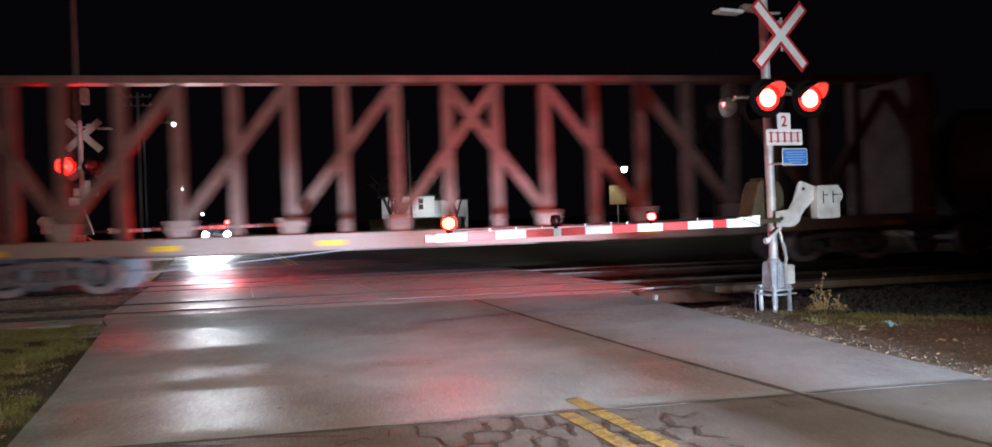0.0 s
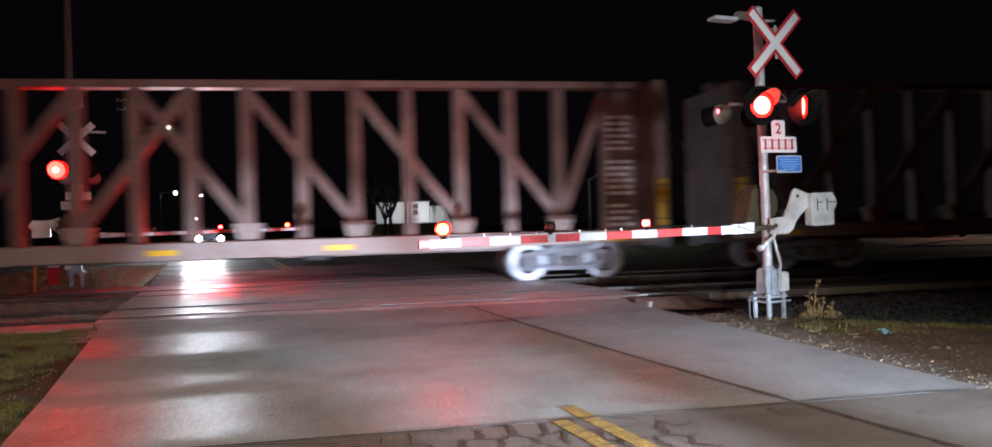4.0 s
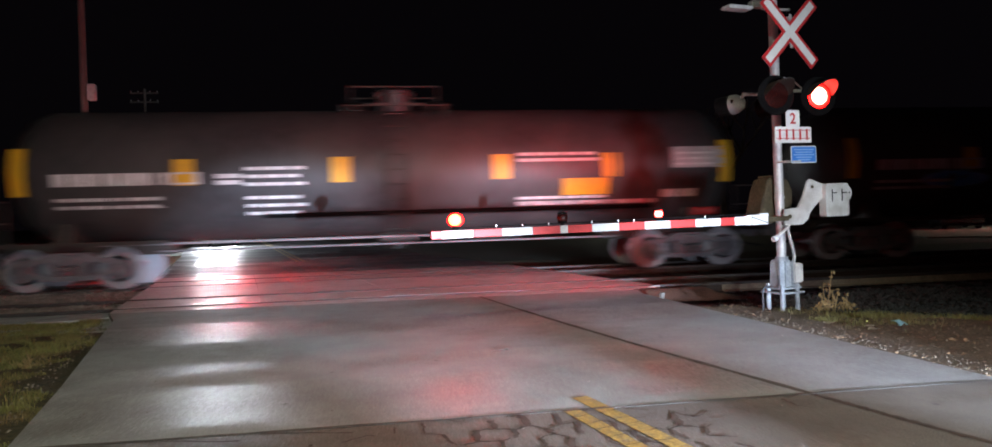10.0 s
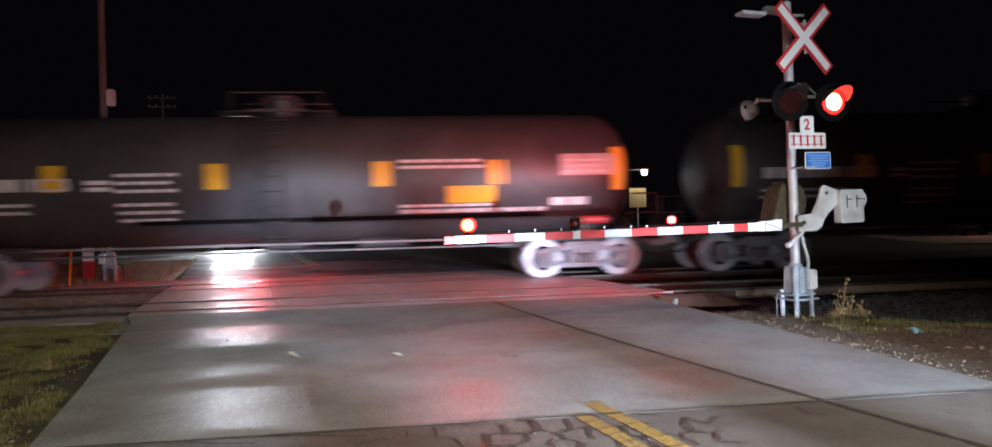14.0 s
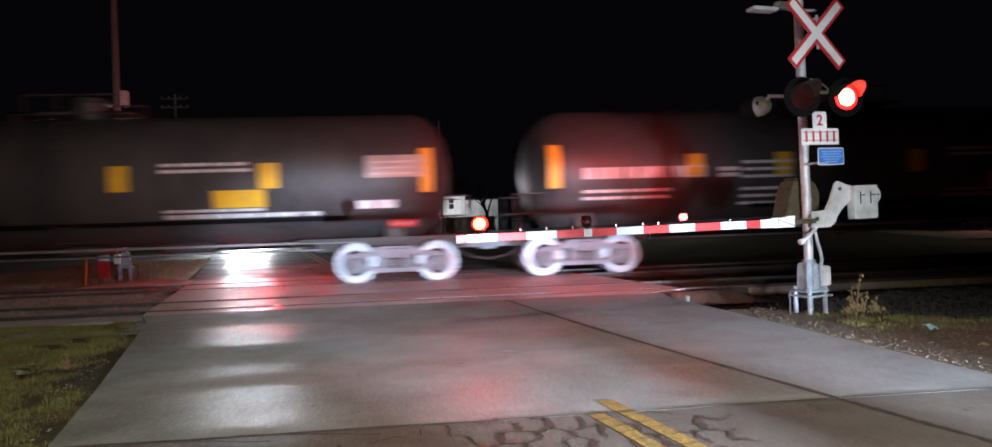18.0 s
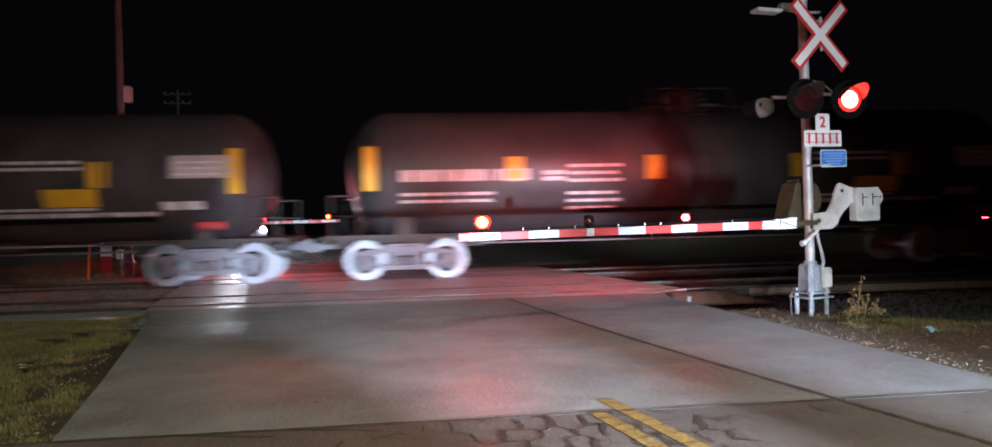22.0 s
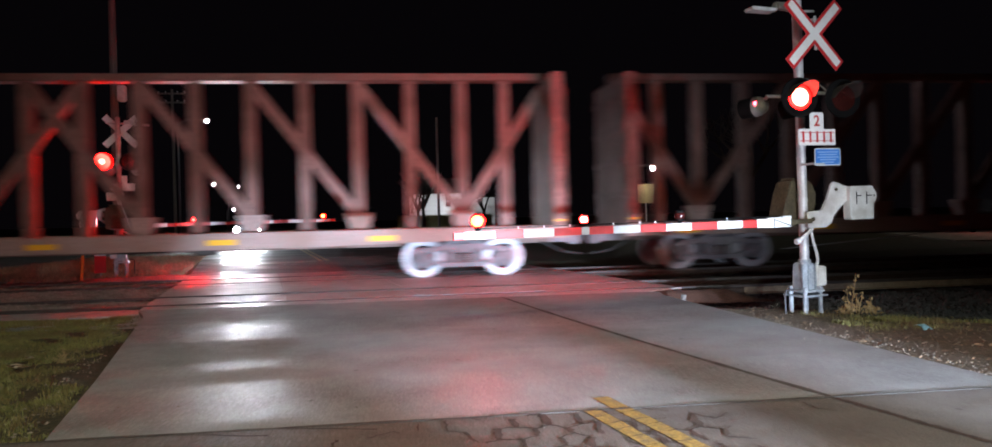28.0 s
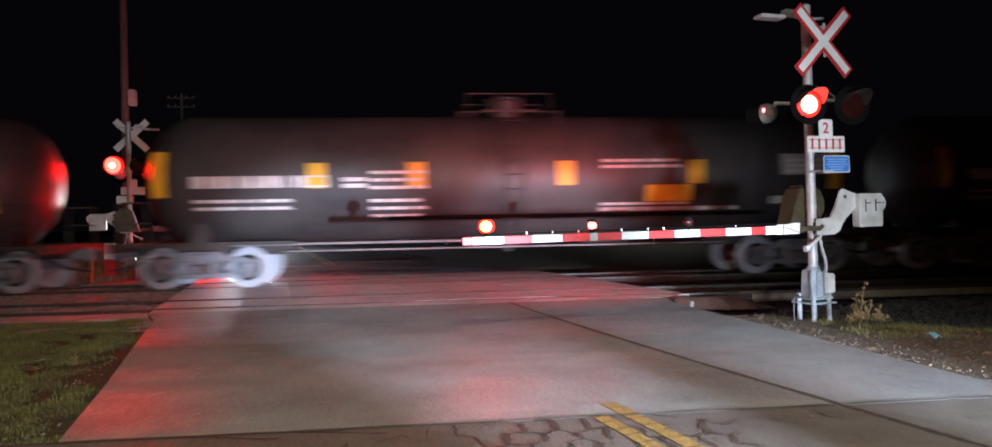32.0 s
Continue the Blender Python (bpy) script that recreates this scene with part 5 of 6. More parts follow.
def build_house():
    root = base("house", "small white-sided house with a dark roof and a porch", "house", m=pose(-0.45, 80.0, 0, 0, 0, -4))
    bm = bmesh.new()
    box(bm, 0, 5.85, 0.05, 6.0, -0.1, 4.2)
    box(bm, 5.86, 9.6, 1.7, 6.0, -0.1, 3.7)
    part("wall", bm, SIDING, root)
    row = None
    for k in range(16):
        z = 0.5 + k * 0.225
        if row is None:
            bm = bmesh.new()
            plate(bm, [(0.0, 0.0), (-0.035, 0.0), (-0.012, 0.222), (0.0, 0.222)], "x", 0.0, 5.85)
            row = part("siding_board", bm, SIDING, root, m=pose(0, 0.05, z))
        else:
            again(row, pose(0, 0.05, z))
    bm = bmesh.new()
    plate(bm, [(-0.6, 4.16), (-0.6, 4.28), (3.0, 6.1), (6.6, 4.28), (6.6, 4.16)], "x", -0.5, 6.1)
    part("roof", bm, ROOFING, root)
    bm = bmesh.new()
    plate(bm, [(-0.3, 3.62), (-0.3, 3.74), (1.68, 4.1), (1.68, 3.98)], "x", 5.9, 9.9)
    part("porch_roof", bm, ROOFING, root)
    for x in (6.1, 7.35, 8.5, 9.6):
        bm = bmesh.new()
        rounded(bm, x - 0.07, x + 0.07, -0.1, 0.04, -0.1, 3.62, 0.01)
        part("porch_post", bm, SIGN_WHITE, root)
    bm = bmesh.new()
    for z in (1.75, 2.55):
        box(bm, 6.18, 9.53, -0.06, 0.0, z, z + 0.08)
    for k in range(16):
        box(bm, 6.3 + k * 0.2, 6.36 + k * 0.2, -0.05, -0.01, 1.83, 2.55)
    part("porch_railing", bm, GREY_PAINT, root)
    win = new("window")
    win.parent, win.matrix_basis = root, pose(4.35, 0, 3.30)
    bm = bmesh.new()
    for x0, x1, z0, z1 in ((-0.36, 0.36, 0.62, 0.72), (-0.36, 0.36, -0.72, -0.62), (-0.36, -0.27, -0.62, 0.62), (0.27, 0.36, -0.62, 0.62), (-0.27, 0.27, -0.04, 0.04)):
        box(bm, x0, x1, -0.06, 0.02, z0, z1)
    part("window_frame", bm, SIGN_WHITE, win)
    for z0, z1 in ((-0.62, -0.04), (0.04, 0.62)):
        bm = bmesh.new()
        box(bm, -0.27, 0.27, -0.02, -0.005, z0, z1)
        part("pane", bm, CAR_GLASS, win)
    for x in (-0.06, 5.80):
        bm = bmesh.new()
        box(bm, x, x + 0.1, -0.02, 0.06, 0, 4.16)
        part("corner_trim", bm, SIGN_WHITE, root)


build_house()


def hedge():
    rng = random.Random(8)
    bm = bmesh.new()
    for _ in range(2600):
        x, z = rng.uniform(-1.5, 8.5), rng.uniform(0, 1.75)
        y = rng.gauss(0, 0.3)
        m = Matrix.Translation((x, y, z)) @ Euler([rng.uniform(0, 6) for _ in range(3)]).to_matrix().to_4x4()
        s = rng.uniform(0.05, 0.11)
        bm.faces.new([bm.verts.new(m @ Vector((a * s, b * s, 0))) for a, b in ((-1, 0), (0, 0.6), (1, 0), (0, -0.6))])
    rounded(bm, -1.4, 8.4, -0.25, 0.25, -0.05, 1.7, 0.15, 2)
    thing("hedge", bm, GRASS, "dark clipped hedge before the white house", "hedge", kind="stuff", m=pose(-0.3, 73.0, 0))


hedge()


def bare_tree(at, height, seed, label):
    rng = random.Random(seed)
    root = base("tree", label, "tree", m=pose(*at))
    trunk, twigs = bmesh.new(), bmesh.new()

    def grow(p, d, length, r, depth):
        bm = trunk if depth < 2 else twigs
        q = p
        for k in range(3):
            n = q + d * length / 3
            tube(bm, q, n, r * (1 - 0.12 * k), 6, r * (1 - 0.12 * (k + 1)), caps=False)
            q = n
            d = (d + Vector((rng.uniform(-0.16, 0.16), rng.uniform(-0.16, 0.16), rng.uniform(-0.02, 0.1)))).normalized()
        if depth < 4:
            for _ in range(3 if depth else 4):
                s = Vector((rng.uniform(-1, 1), rng.uniform(-1, 1), rng.uniform(0.1, 0.9))).normalized()
                grow(q, (d * 0.55 + s * 0.75).normalized(), length * rng.uniform(0.55, 0.8), r * 0.58, depth + 1)
    grow(Vector((0, 0, -0.1)), Vector((0.03, 0, 1)), height * 0.36, height * 0.035, 0)
    part("trunk", trunk, BARK, root)
    part("crown", twigs, BARK, root, "bare dark twigs")


bare_tree((0.90, 69.0, 0), 6.6, 12, "bare dark tree before the white house")
bare_tree((0.25, 70.5, 0), 6.0, 23, "slender bare tree at the corner of the white house")
bare_tree((6.9, 70.0, 0), 5.6, 19, "small bare tree beside the white house")
bare_tree((22.0, 44.0, 0), 9.0, 14, "bare dark tree beyond the tracks")


def build_car(label, m, lamps, name="car"):
    """A saloon that faces -y in its own space."""
    root = base(name, label, "car", "cars", m=m)
    side = [(-2.2, 0.35), (-2.25, 0.62), (-2.2, 1.0), (-1.2, 1.12), (-0.55, 1.62), (1.4, 1.68), (2.0, 1.12), (2.25, 1.02), (2.25, 0.5), (2.1, 0.32)]
    bm = bmesh.new()
    plate(bm, side, "x", -0.86, 0.86)
    for v in bm.verts:
        if v.co.z > 1.0:
            v.co.x *= 0.78
    bmesh.ops.bevel(bm, geom=bm.edges[:], offset=0.05, segments=2, affect="EDGES")
    part("body", bm, CAR_PAINT, root)
    bm = bmesh.new()
    plate(bm, [(-1.16, 1.17), (-0.62, 1.60), (-0.60, 1.57), (-1.12, 1.13)], "x", -0.64, 0.64)
    part("windscreen", bm, CAR_GLASS, root)
    for x in (-0.78, 0.78):
        for y in (-1.35, 1.35):
            w = new("wheel")
            w.parent, w.matrix_basis = root, pose(x, y, 0.33)
            bm = bmesh.new()
            lathe(bm, [(-0.11, 0.2), (-0.11, 0.30), (-0.08, 0.33), (0.08, 0.33), (0.11, 0.30), (0.11, 0.2)], 20, "x")
            part("tyre", bm, RUBBER, w)
            bm = bmesh.new()
            lathe(bm, [(-0.10, 0.0), (-0.10, 0.2), (0.10, 0.2), (0.10, 0.0)], 16, "x")
            part("rim", bm, GALV, w)
    for x in (-0.62, 0.62):
        bm = bmesh.new()
        lathe(bm, [(-2.30, 0.0), (-2.29, 0.15), (-2.18, 0.16)], 16, "y", (x, 0, 0.98))
        part("headlight", bm, LAMP_WHITE if lamps else CAR_GLASS, root, "lit white headlight" if lamps else "")
    for x in (-0.7, 0.7):
        bm = bmesh.new()
        rounded(bm, x - 0.14, x + 0.14, 2.2, 2.28, 0.72, 0.86, 0.02)
        part("tail_light", bm, RED_SIDE if not lamps else RED_DARK, root)
    return root


build_car("dark car facing the crossing with its headlights on", pose(-10.75, 46.6, 0, 0, 0, 12.6), True)
build_car("parked dark car with its tail lights lit beyond the tracks", pose(30.0, 33.6, 0, 0, 0, 150), False)

bm = bmesh.new()
plate(bm, [(21.5, 25.5), (27.0, 22.5), (44.0, 24.0), (46.0, 37.0), (26.0, 37.0)], "z", -0.1, 0.012)
thing("gravel_lot", bm, GRAVEL, "pale gravel parking lot lit by a lamp", "ground", kind="structure")
street_lamp((35.2, 29.0, 0), 4.6, -1.2, LAMP_FAR, 0.14, "lit lamp on a pole at the gravel lot")

# ---- the freight train ----
SPEED, TRACK_Y = 19.6, 17.23


def build_truck(car, x):
    truck = new("truck")
    truck.parent, truck.matrix_basis = car, pose(x, 0, 0)
    truck["label"] = "grimy two-axle cast steel truck"
    for s in (-1, 1):
        y0, y1 = sorted((s * 0.93, s * 1.06))
        bm = bmesh.new()
        plate(bm, [(-1.19, 0.56), (-1.19, 0.62), (-0.95, 0.70), (-0.62, 0.72), (-0.40, 0.84), (0.40, 0.84), (0.62, 0.72), (0.95, 0.70), (1.19, 0.62), (1.19, 0.56),
                   (0.62, 0.60), (0.36, 0.67), (-0.36, 0.67), (-0.62, 0.60)], "y", y0, y1)
        plate(bm, [(-1.19, 0.40), (-1.19, 0.47), (-0.78, 0.46), (-0.45, 0.34), (0.45, 0.34), (0.78, 0.46), (1.19, 0.47), (1.19, 0.40), (0.80, 0.37), (0.50, 0.24), (-0.50, 0.24), (-0.80, 0.37)], "y", y0, y1)
        for cx in (-1.13, -0.32, 0.32, 1.13):
            box(bm, cx - 0.07, cx + 0.07, y0 + 0.004, y1 - 0.004, 0.32 if abs(cx) < 1 else 0.44, 0.68 if abs(cx) < 1 else 0.58)
        part("side_frame", bm, TRUCK_STEEL, truck)
        for wx in (-0.95, 0.95):
            bm = bmesh.new()
            lathe(bm, [(s * 0.90, 0.24), (s * 0.99, 0.24), (s * 1.0, 0.20), (s * 1.0, 0.0)], 16, "y", (wx, 0, 0.46))
            part("bearing_housing", bm, TRUCK_STEEL, truck)
            bm = bmesh.new()
            lathe(bm, [(s * 1.055, 0.14), (s * 1.12, 0.13), (s * 1.14, 0.10), (s * 1.14, 0.0)], 14, "y", (wx, 0, 0.46))
            for k in range(3):
                a = 2 * math.pi * k / 3
                tube(bm, (wx + 0.07 * math.cos(a), s * 1.13, 0.46 + 0.07 * math.sin(a)), (wx + 0.07 * math.cos(a), s * 1.16, 0.46 + 0.07 * math.sin(a)), 0.02, 6)
            part("axle_cap", bm, TRUCK_STEEL, truck)
        coil = [(0.30, 0.0)]
        for k in range(5):
            coil += [(0.305 + k * 0.05, 0.055), (0.33 + k * 0.05, 0.078)]
        for sx in (-0.17, 0, 0.17):
            bm = bmesh.new()
            lathe(bm, coil + [(0.56, 0.0)], 8, "z", (sx, s * 1.0, 0))
            part("spring", bm, WHEEL_WEB, truck)
    bm = bmesh.new()
    rounded(bm, -0.22, 0.22, -1.10, 1.10, 0.56, 0.80, 0.03, 1)
    lathe(bm, [(0.78, 0.2), (0.92, 0.2)], 16, "z")
    part("bolster", bm, TRUCK_STEEL, truck)
    return truck


def wheel_meshes():
    prof_rim = [(-0.065, 0.305), (-0.068, 0.455), (0.045, 0.448), (0.052, 0.480), (0.070, 0.478), (0.070, 0.305)]
    bm = bmesh.new()
    for s in (-1, 1):
        lathe(bm, [(s * (0.79 - a), r) for a, r in prof_rim] + [(s * (0.79 + 0.065), 0.305)], 32, "y")
    rim = mesh_of("rim", bm, WHEEL_RIM)
    bm = bmesh.new()
    for s in (-1, 1):
        lathe(bm, [(s * 0.845, 0.307), (s * 0.835, 0.28), (s * 0.83, 0.20), (s * 0.84, 0.14), (s * 0.84, 0.0)], 24, "y")
        lathe(bm, [(s * 0.74, 0.307), (s * 0.76, 0.20), (s * 0.74, 0.12), (s * 0.74, 0.0)], 24, "y")
    tube(bm, (0, -1.02, 0), (0, 1.02, 0), 0.075, 12)
    web = mesh_of("wheel_plate", bm, WHEEL_PLATE)
    return rim, web


RIM, WEB = wheel_meshes()


def flatten_wheels():
    """Each wheelset is one mesh with two materials."""
    bm = bmesh.new()
    bm.from_mesh(RIM)
    for f in bm.faces:
        f.material_index = 0
    n = len(bm.faces)
    bm.from_mesh(WEB)
    bm.faces.ensure_lookup_table()
    for f in bm.faces[n:]:
        f.material_index = 1
    me = bpy.data.meshes.new("wheelset")
    bm.to_mesh(me)
    bm.free()
    me.materials.append(WHEEL_RIM)
    me.materials.append(WHEEL_PLATE)
    me.polygons.foreach_set("use_smooth", [True] * len(me.polygons))
    me.set_sharp_from_angle(angle=radians(35))
    return me


WHEELSET = flatten_wheels()


def put_wheels(car):
    for truck in [o for o in car.children if o.name.split(".")[0] == "truck"]:
        for wx in (-0.95, 0.95):
            ob = new("wheelset", WHEELSET)
            ob.parent, ob.matrix_basis = truck, pose(wx, 0, 0.46)


def couplers(car, half_len):
    for s in (-1, 1):
        bm = bmesh.new()
        box(bm, *sorted((s * (half_len - 1.3), s * (half_len - 0.12))), -0.09, 0.09, 0.72, 0.92)
        rounded(bm, *sorted((s * (half_len - 0.30), s * (half_len + 0.02))), -0.17, 0.17, 0.66, 0.98, 0.05, 2)
        part("coupler", bm, TRUCK_STEEL, car)
        bm = bmesh.new()
        chain(bm, [(s * (half_len - 1.0), -0.35, 0.75), (s * (half_len - 0.5), -0.34, 0.50), (s * half_len, -0.3, 0.42)], 0.028, 8)
        part("brake_hose", bm, RUBBER, car)


def lettering(name, car, rows, y, curve=None, mat=None):
    """Stencilled rows that cannot be read, as plain bars: (x, z, width, height)."""
    bm = bmesh.new()
    for x, z, w, h in rows:
        n = max(1, int(w / 0.32))
        step = w / n
        for k in range(n):
            x0, x1 = x + k * step, x + (k + (0.86, 0.93, 0.8)[k % 3]) * step
            v = []
            for xx, zz in ((x0, z), (x1, z), (x1, z + h), (x0, z + h)):
                yy = y if curve is None else curve(zz)
                v.append(bm.verts.new((xx, yy, zz)))
            bm.faces.new(v)
    return tagged(part(name, bm, mat or LETTERING, car), kind="stuff")


# -- centre-beam flat car --
CB_LEN = 24.7


def build_centrebeam(solid):
    car = base("centrebeam_flatcar", "empty oxide-brown centre-beam flat car with " + ("stencilled solid ends" if solid else "open truss ends"), "freight car", "cars of the moving freight train")
    half_len, e = CB_LEN / 2, 11.80
    bm = bmesh.new()
    plate(bm, [(-e, 0.86), (-e, 1.16), (e, 1.16), (e, 0.86), (9.0, 0.86), (6.0, 0.80), (-6.0, 0.80), (-9.0, 0.86)], "y", -1.40, -1.30)
    part("side_sill", bm, CB_DECK, car, "pale worn side sill")
    bm = bmesh.new()
    plate(bm, [(-e, 0.86), (-e, 1.16), (e, 1.16), (e, 0.86), (9.0, 0.86), (6.0, 0.80), (-6.0, 0.80), (-9.0, 0.86)], "y", 1.30, 1.40)
    part("side_sill", bm, CB_DECK, car, "pale worn side sill")
    bm = bmesh.new()
    box(bm, -e, e, -1.295, 1.295, 1.04, 1.12)
    box(bm, -e + 0.2, e - 0.2, -0.22, 0.22, 0.72, 1.035)
    for k in range(14):
        x = -10.4 + k * 1.6
        box(bm, x - 0.06, x + 0.06, -1.29, 1.29, 0.90, 1.035)
    part("deck", bm, CB_PAINT, car)
    # conspicuity strips
    for x in (-10.6, -7.2, -3.7, 0.0, 3.7, 7.2, 10.2):
        bm = bmesh.new()
        box(bm, x, x + 0.62, -1.404, -1.4, 0.90, 1.02)
        part("reflective_strip", bm, PLACARD, car, "yellow reflective strip on the sill")
    # ends
    for s in (-1, 1):
        bm = bmesh.new()
        if solid:
            box(bm, *sorted((s * 10.56, s * 11.44)), -0.16, 0.16, 1.12, 4.67)
            part("end_web", bm, CB_PAINT, car, "solid brown end web")
        else:
            box(bm, s * 10.5 - 0.125, s * 10.5 + 0.125, -0.13, 0.13, 1.12, 4.75)
            part("post", bm, CB_PAINT, car)
        bm = bmesh.new()
        rounded(bm, *sorted((s * 11.45, s * 11.74)), -1.38, 1.38, 1.12, 4.74, 0.03)
        wall = part("bulkhead", bm, CB_PAINT, car, "brown end bulkhead")
        for z in (1.8, 2.6, 3.4, 4.2):
            bm = bmesh.new()
            box(bm, *sorted((s * 11.74, s * 11.79)), -1.3, 1.3, z, z + 0.12)
            part("stiffener", bm, CB_PAINT, wall)
        bm = bmesh.new()
        for z in (1.4, 1.8, 2.2, 2.6, 3.0, 3.4, 3.8, 4.2):
            tube(bm, (s * 11.46, -1.46, z), (s * 11.72, -1.46, z), 0.016, 6)
        for x in (11.46, 11.72):
            tube(bm, (s * x, -1.46, 1.2), (s * x, -1.46, 4.3), 0.02, 6)
        part("ladder", bm, CB_PAINT, car)
        rows = []
        rng = random.Random(77)
        for k in range(17):
            z = 3.98 - k * 0.16 - (0.18 if k > 5 else 0) - (0.16 if k > 11 else 0)
            w = rng.uniform(0.58, 0.74)
            rows.append((s * 11.05 - 0.37, z, w, 0.085))
        if solid:
            lettering("stencil_data", car, rows, -0.166)
        bm = bmesh.new()
        x0 = s * 11.60
        box(bm, x0 - 0.14, x0 + 0.14, -1.392, -1.384, 1.25, 2.35 if solid else 1.3)
        part("yellow_panel", bm, PLACARD, car, "yellow reflective panel")
        build_truck(car, s * 9.35)
    # truss
    bm = bmesh.new()
    rounded(bm, -11.74, 11.74, -0.20, 0.20, 4.745, 4.93, 0.02)
    part("top_chord", bm, CB_PAINT, car)
    xs = [0.60 + 1.262 * k for k in range(8)]
    for x in [-v for v in xs] + xs:
        bm = bmesh.new()
        box(bm, x - 0.125, x + 0.125, -0.13, 0.13, 1.12, 4.75)
        part("post", bm, CB_PAINT, car)
    for s in (-1, 1):
        for a, b in ((7, 5), (5, 3), (3, 1)):
            bm = bmesh.new()
            beam(bm, (s * xs[a], 1.45), (s * xs[b], 4.72), 0.12, 0.10)
            part("diagonal", bm, CB_PAINT, car)
        bm = bmesh.new()
        beam(bm, (s * xs[1], 1.45), (-s * xs[0], 4.72), 0.12, 0.095 + 0.006 * s)
        part("diagonal", bm, CB_PAINT, car)
        bm = bmesh.new()
        beam(bm, (s * xs[7], 1.45), (s * (10.6 if solid else 11.4), 4.5), 0.12, 0.10)
        part("diagonal", bm, CB_PAINT, car)
        for k in (7, 5, 3, 1):
            bm = bmesh.new()
            x = s * xs[k]
            plate(bm, [(x - 0.20, 1.12), (x - 0.32, 1.56), (x + 0.32, 1.56), (x + 0.20, 1.12)], "y", -0.17, 0.17)
            # paler sill colour on the plates stands in for headlights on them
            part("gusset", bm, CB_DECK, car, "gusset plate paler than the truss")
    bm = bmesh.new()
    chain(bm, [(-7.6, -0.9, 0.42), (-5.0, -0.9, 0.62), (-2.0, -0.9, 0.86)], 0.014, 6)
    part("brake_rod", bm, WHEEL_RIM, car, "thin bright brake rod under the deck")
    bm = bmesh.new()
    tube(bm, (1.5, -0.6, 0.86), (2.6, -0.6, 0.86), 0.13, 12)
    part("brake_reservoir", bm, FRAME_BLACK, car)
    bm = bmesh.new()
    rounded(bm, 3.2, 3.7, -0.8, -0.4, 0.66, 0.9, 0.03)
    part("brake_valve", bm, FRAME_BLACK, car)
    couplers(car, half_len)
    put_wheels(car)
    return car


# -- tank car --


def build_tank(length, style):
    words = {"plain": "sooty black tank car with yellow placards and white stencils",
             "second": "sooty black tank car with closely set yellow placards",
             "grey": "long grimy grey tank car with white panels and yellow placards",
             "tagged": "long dark tank car with pale blue spray paint on its side",
             "striped": "long dark tank car with a bright streak along its side"}[style]
    car = base("tank_car", words, "freight car", "cars of the moving freight train")
    half_len = length / 2
    e = half_len - 0.95
    rad, cz = 1.50, 2.50
    paint = TANK_GREY if style == "grey" else TANK_BLACK
    bm = bmesh.new()
    prof = [(-e, 0.0), (-e + 0.03, 0.45), (-e + 0.14, 0.85), (-e + 0.34, 1.18), (-e + 0.60, 1.40), (-e + 0.85, 1.49)]
    body = prof + [(-e + 0.95, rad)] + [(s * f, rad) for s, f in ((-1, e * 0.5), (1, 0.0), (1, e * 0.5))] + [(-a, r) for a, r in ([(-e + 0.95, rad)] + prof[::-1])]
    lathe(bm, body, 40, "x", (0, 0, cz))
    part("tank_shell", bm, paint, car)
    for x in (-e * 0.60, -e * 0.2, e * 0.2, e * 0.60):
        bm = bmesh.new()
        lathe(bm, [(x - 0.05, rad), (x - 0.045, rad + 0.012), (x + 0.045, rad + 0.012), (x + 0.05, rad)], 40, "x", (0, 0, cz))
        part("weld_band", bm, paint, car)

    def skin(z, lift=0.006):
        return -math.sqrt(max(0.01, (rad + lift) ** 2 - (z - cz) ** 2))

    def sticker(name, x0, x1, z0, z1, mat, label="", lift=0.008):
        b = bmesh.new()
        n = 5
        lo = [b.verts.new((x0, skin(z0 + (z1 - z0) * k / n, lift), z0 + (z1 - z0) * k / n)) for k in range(n + 1)]
        hi = [b.verts.new((x1, skin(z0 + (z1 - z0) * k / n, lift), z0 + (z1 - z0) * k / n)) for k in range(n + 1)]
        for k in range(n):
            b.faces.new((lo[k], hi[k], hi[k + 1], lo[k + 1]))
        return part(name, b, mat, car, label)

    # dome, platform and rails on top
    bm = bmesh.new()
    lathe(bm, [(3.92, 0.42), (4.35, 0.42), (4.38, 0.46), (4.44, 0.46), (4.50, 0.3), (4.52, 0.0)], 20, "z")
    part("dome", bm, paint, car)
    bm = bmesh.new()
    for x in (-1.25, 0.65):
        box(bm, x, x + 0.6, -0.9, 0.9, 4.02, 4.06)
    for y in (-0.9, 0.84):
        box(bm, -1.25, 1.25, y, y + 0.06, 4.0, 4.06)
    for x in (-1.2, 1.2):
        for y in (-0.8, 0.8):
            tube(bm, (x, y, 3.7), (x, y, 4.02), 0.03, 6)
    part("platform", bm, FRAME_BLACK, car)
    for y in (-0.88, 0.88):
        bm = bmesh.new()
        for z in (4.5, 4.95):
            tube(bm, (-1.25, y, z), (1.25, y, z), 0.02, 6)
        for x in (-1.25, -0.4, 0.4, 1.25):
            tube(bm, (x, y, 4.05), (x, y, 4.97), 0.02, 6)
        if style in ("plain", "second"):
            bmesh.ops.scale(bm, vec=(0.8, 0.9, 0.90), verts=bm.verts[:])
        part("safety_railing", bm, FRAME_BLACK, car)
    bm = bmesh.new()
    for x in (-0.22, 0.22):
        chain(bm, [(x, skin(1.2, 0.22), 0.9), (x, -rad - 0.16, cz), (x, skin(3.8, 0.16), 3.8), (x, -0.85, 4.05)], 0.02, 6)
    for k in range(9):
        z = 1.15 + k * 0.33
        tube(bm, (-0.22, skin(min(z, 3.8), 0.16), z), (0.22, skin(min(z, 3.8), 0.16), z), 0.014, 6)
    part("ladder", bm, FRAME_BLACK, car)
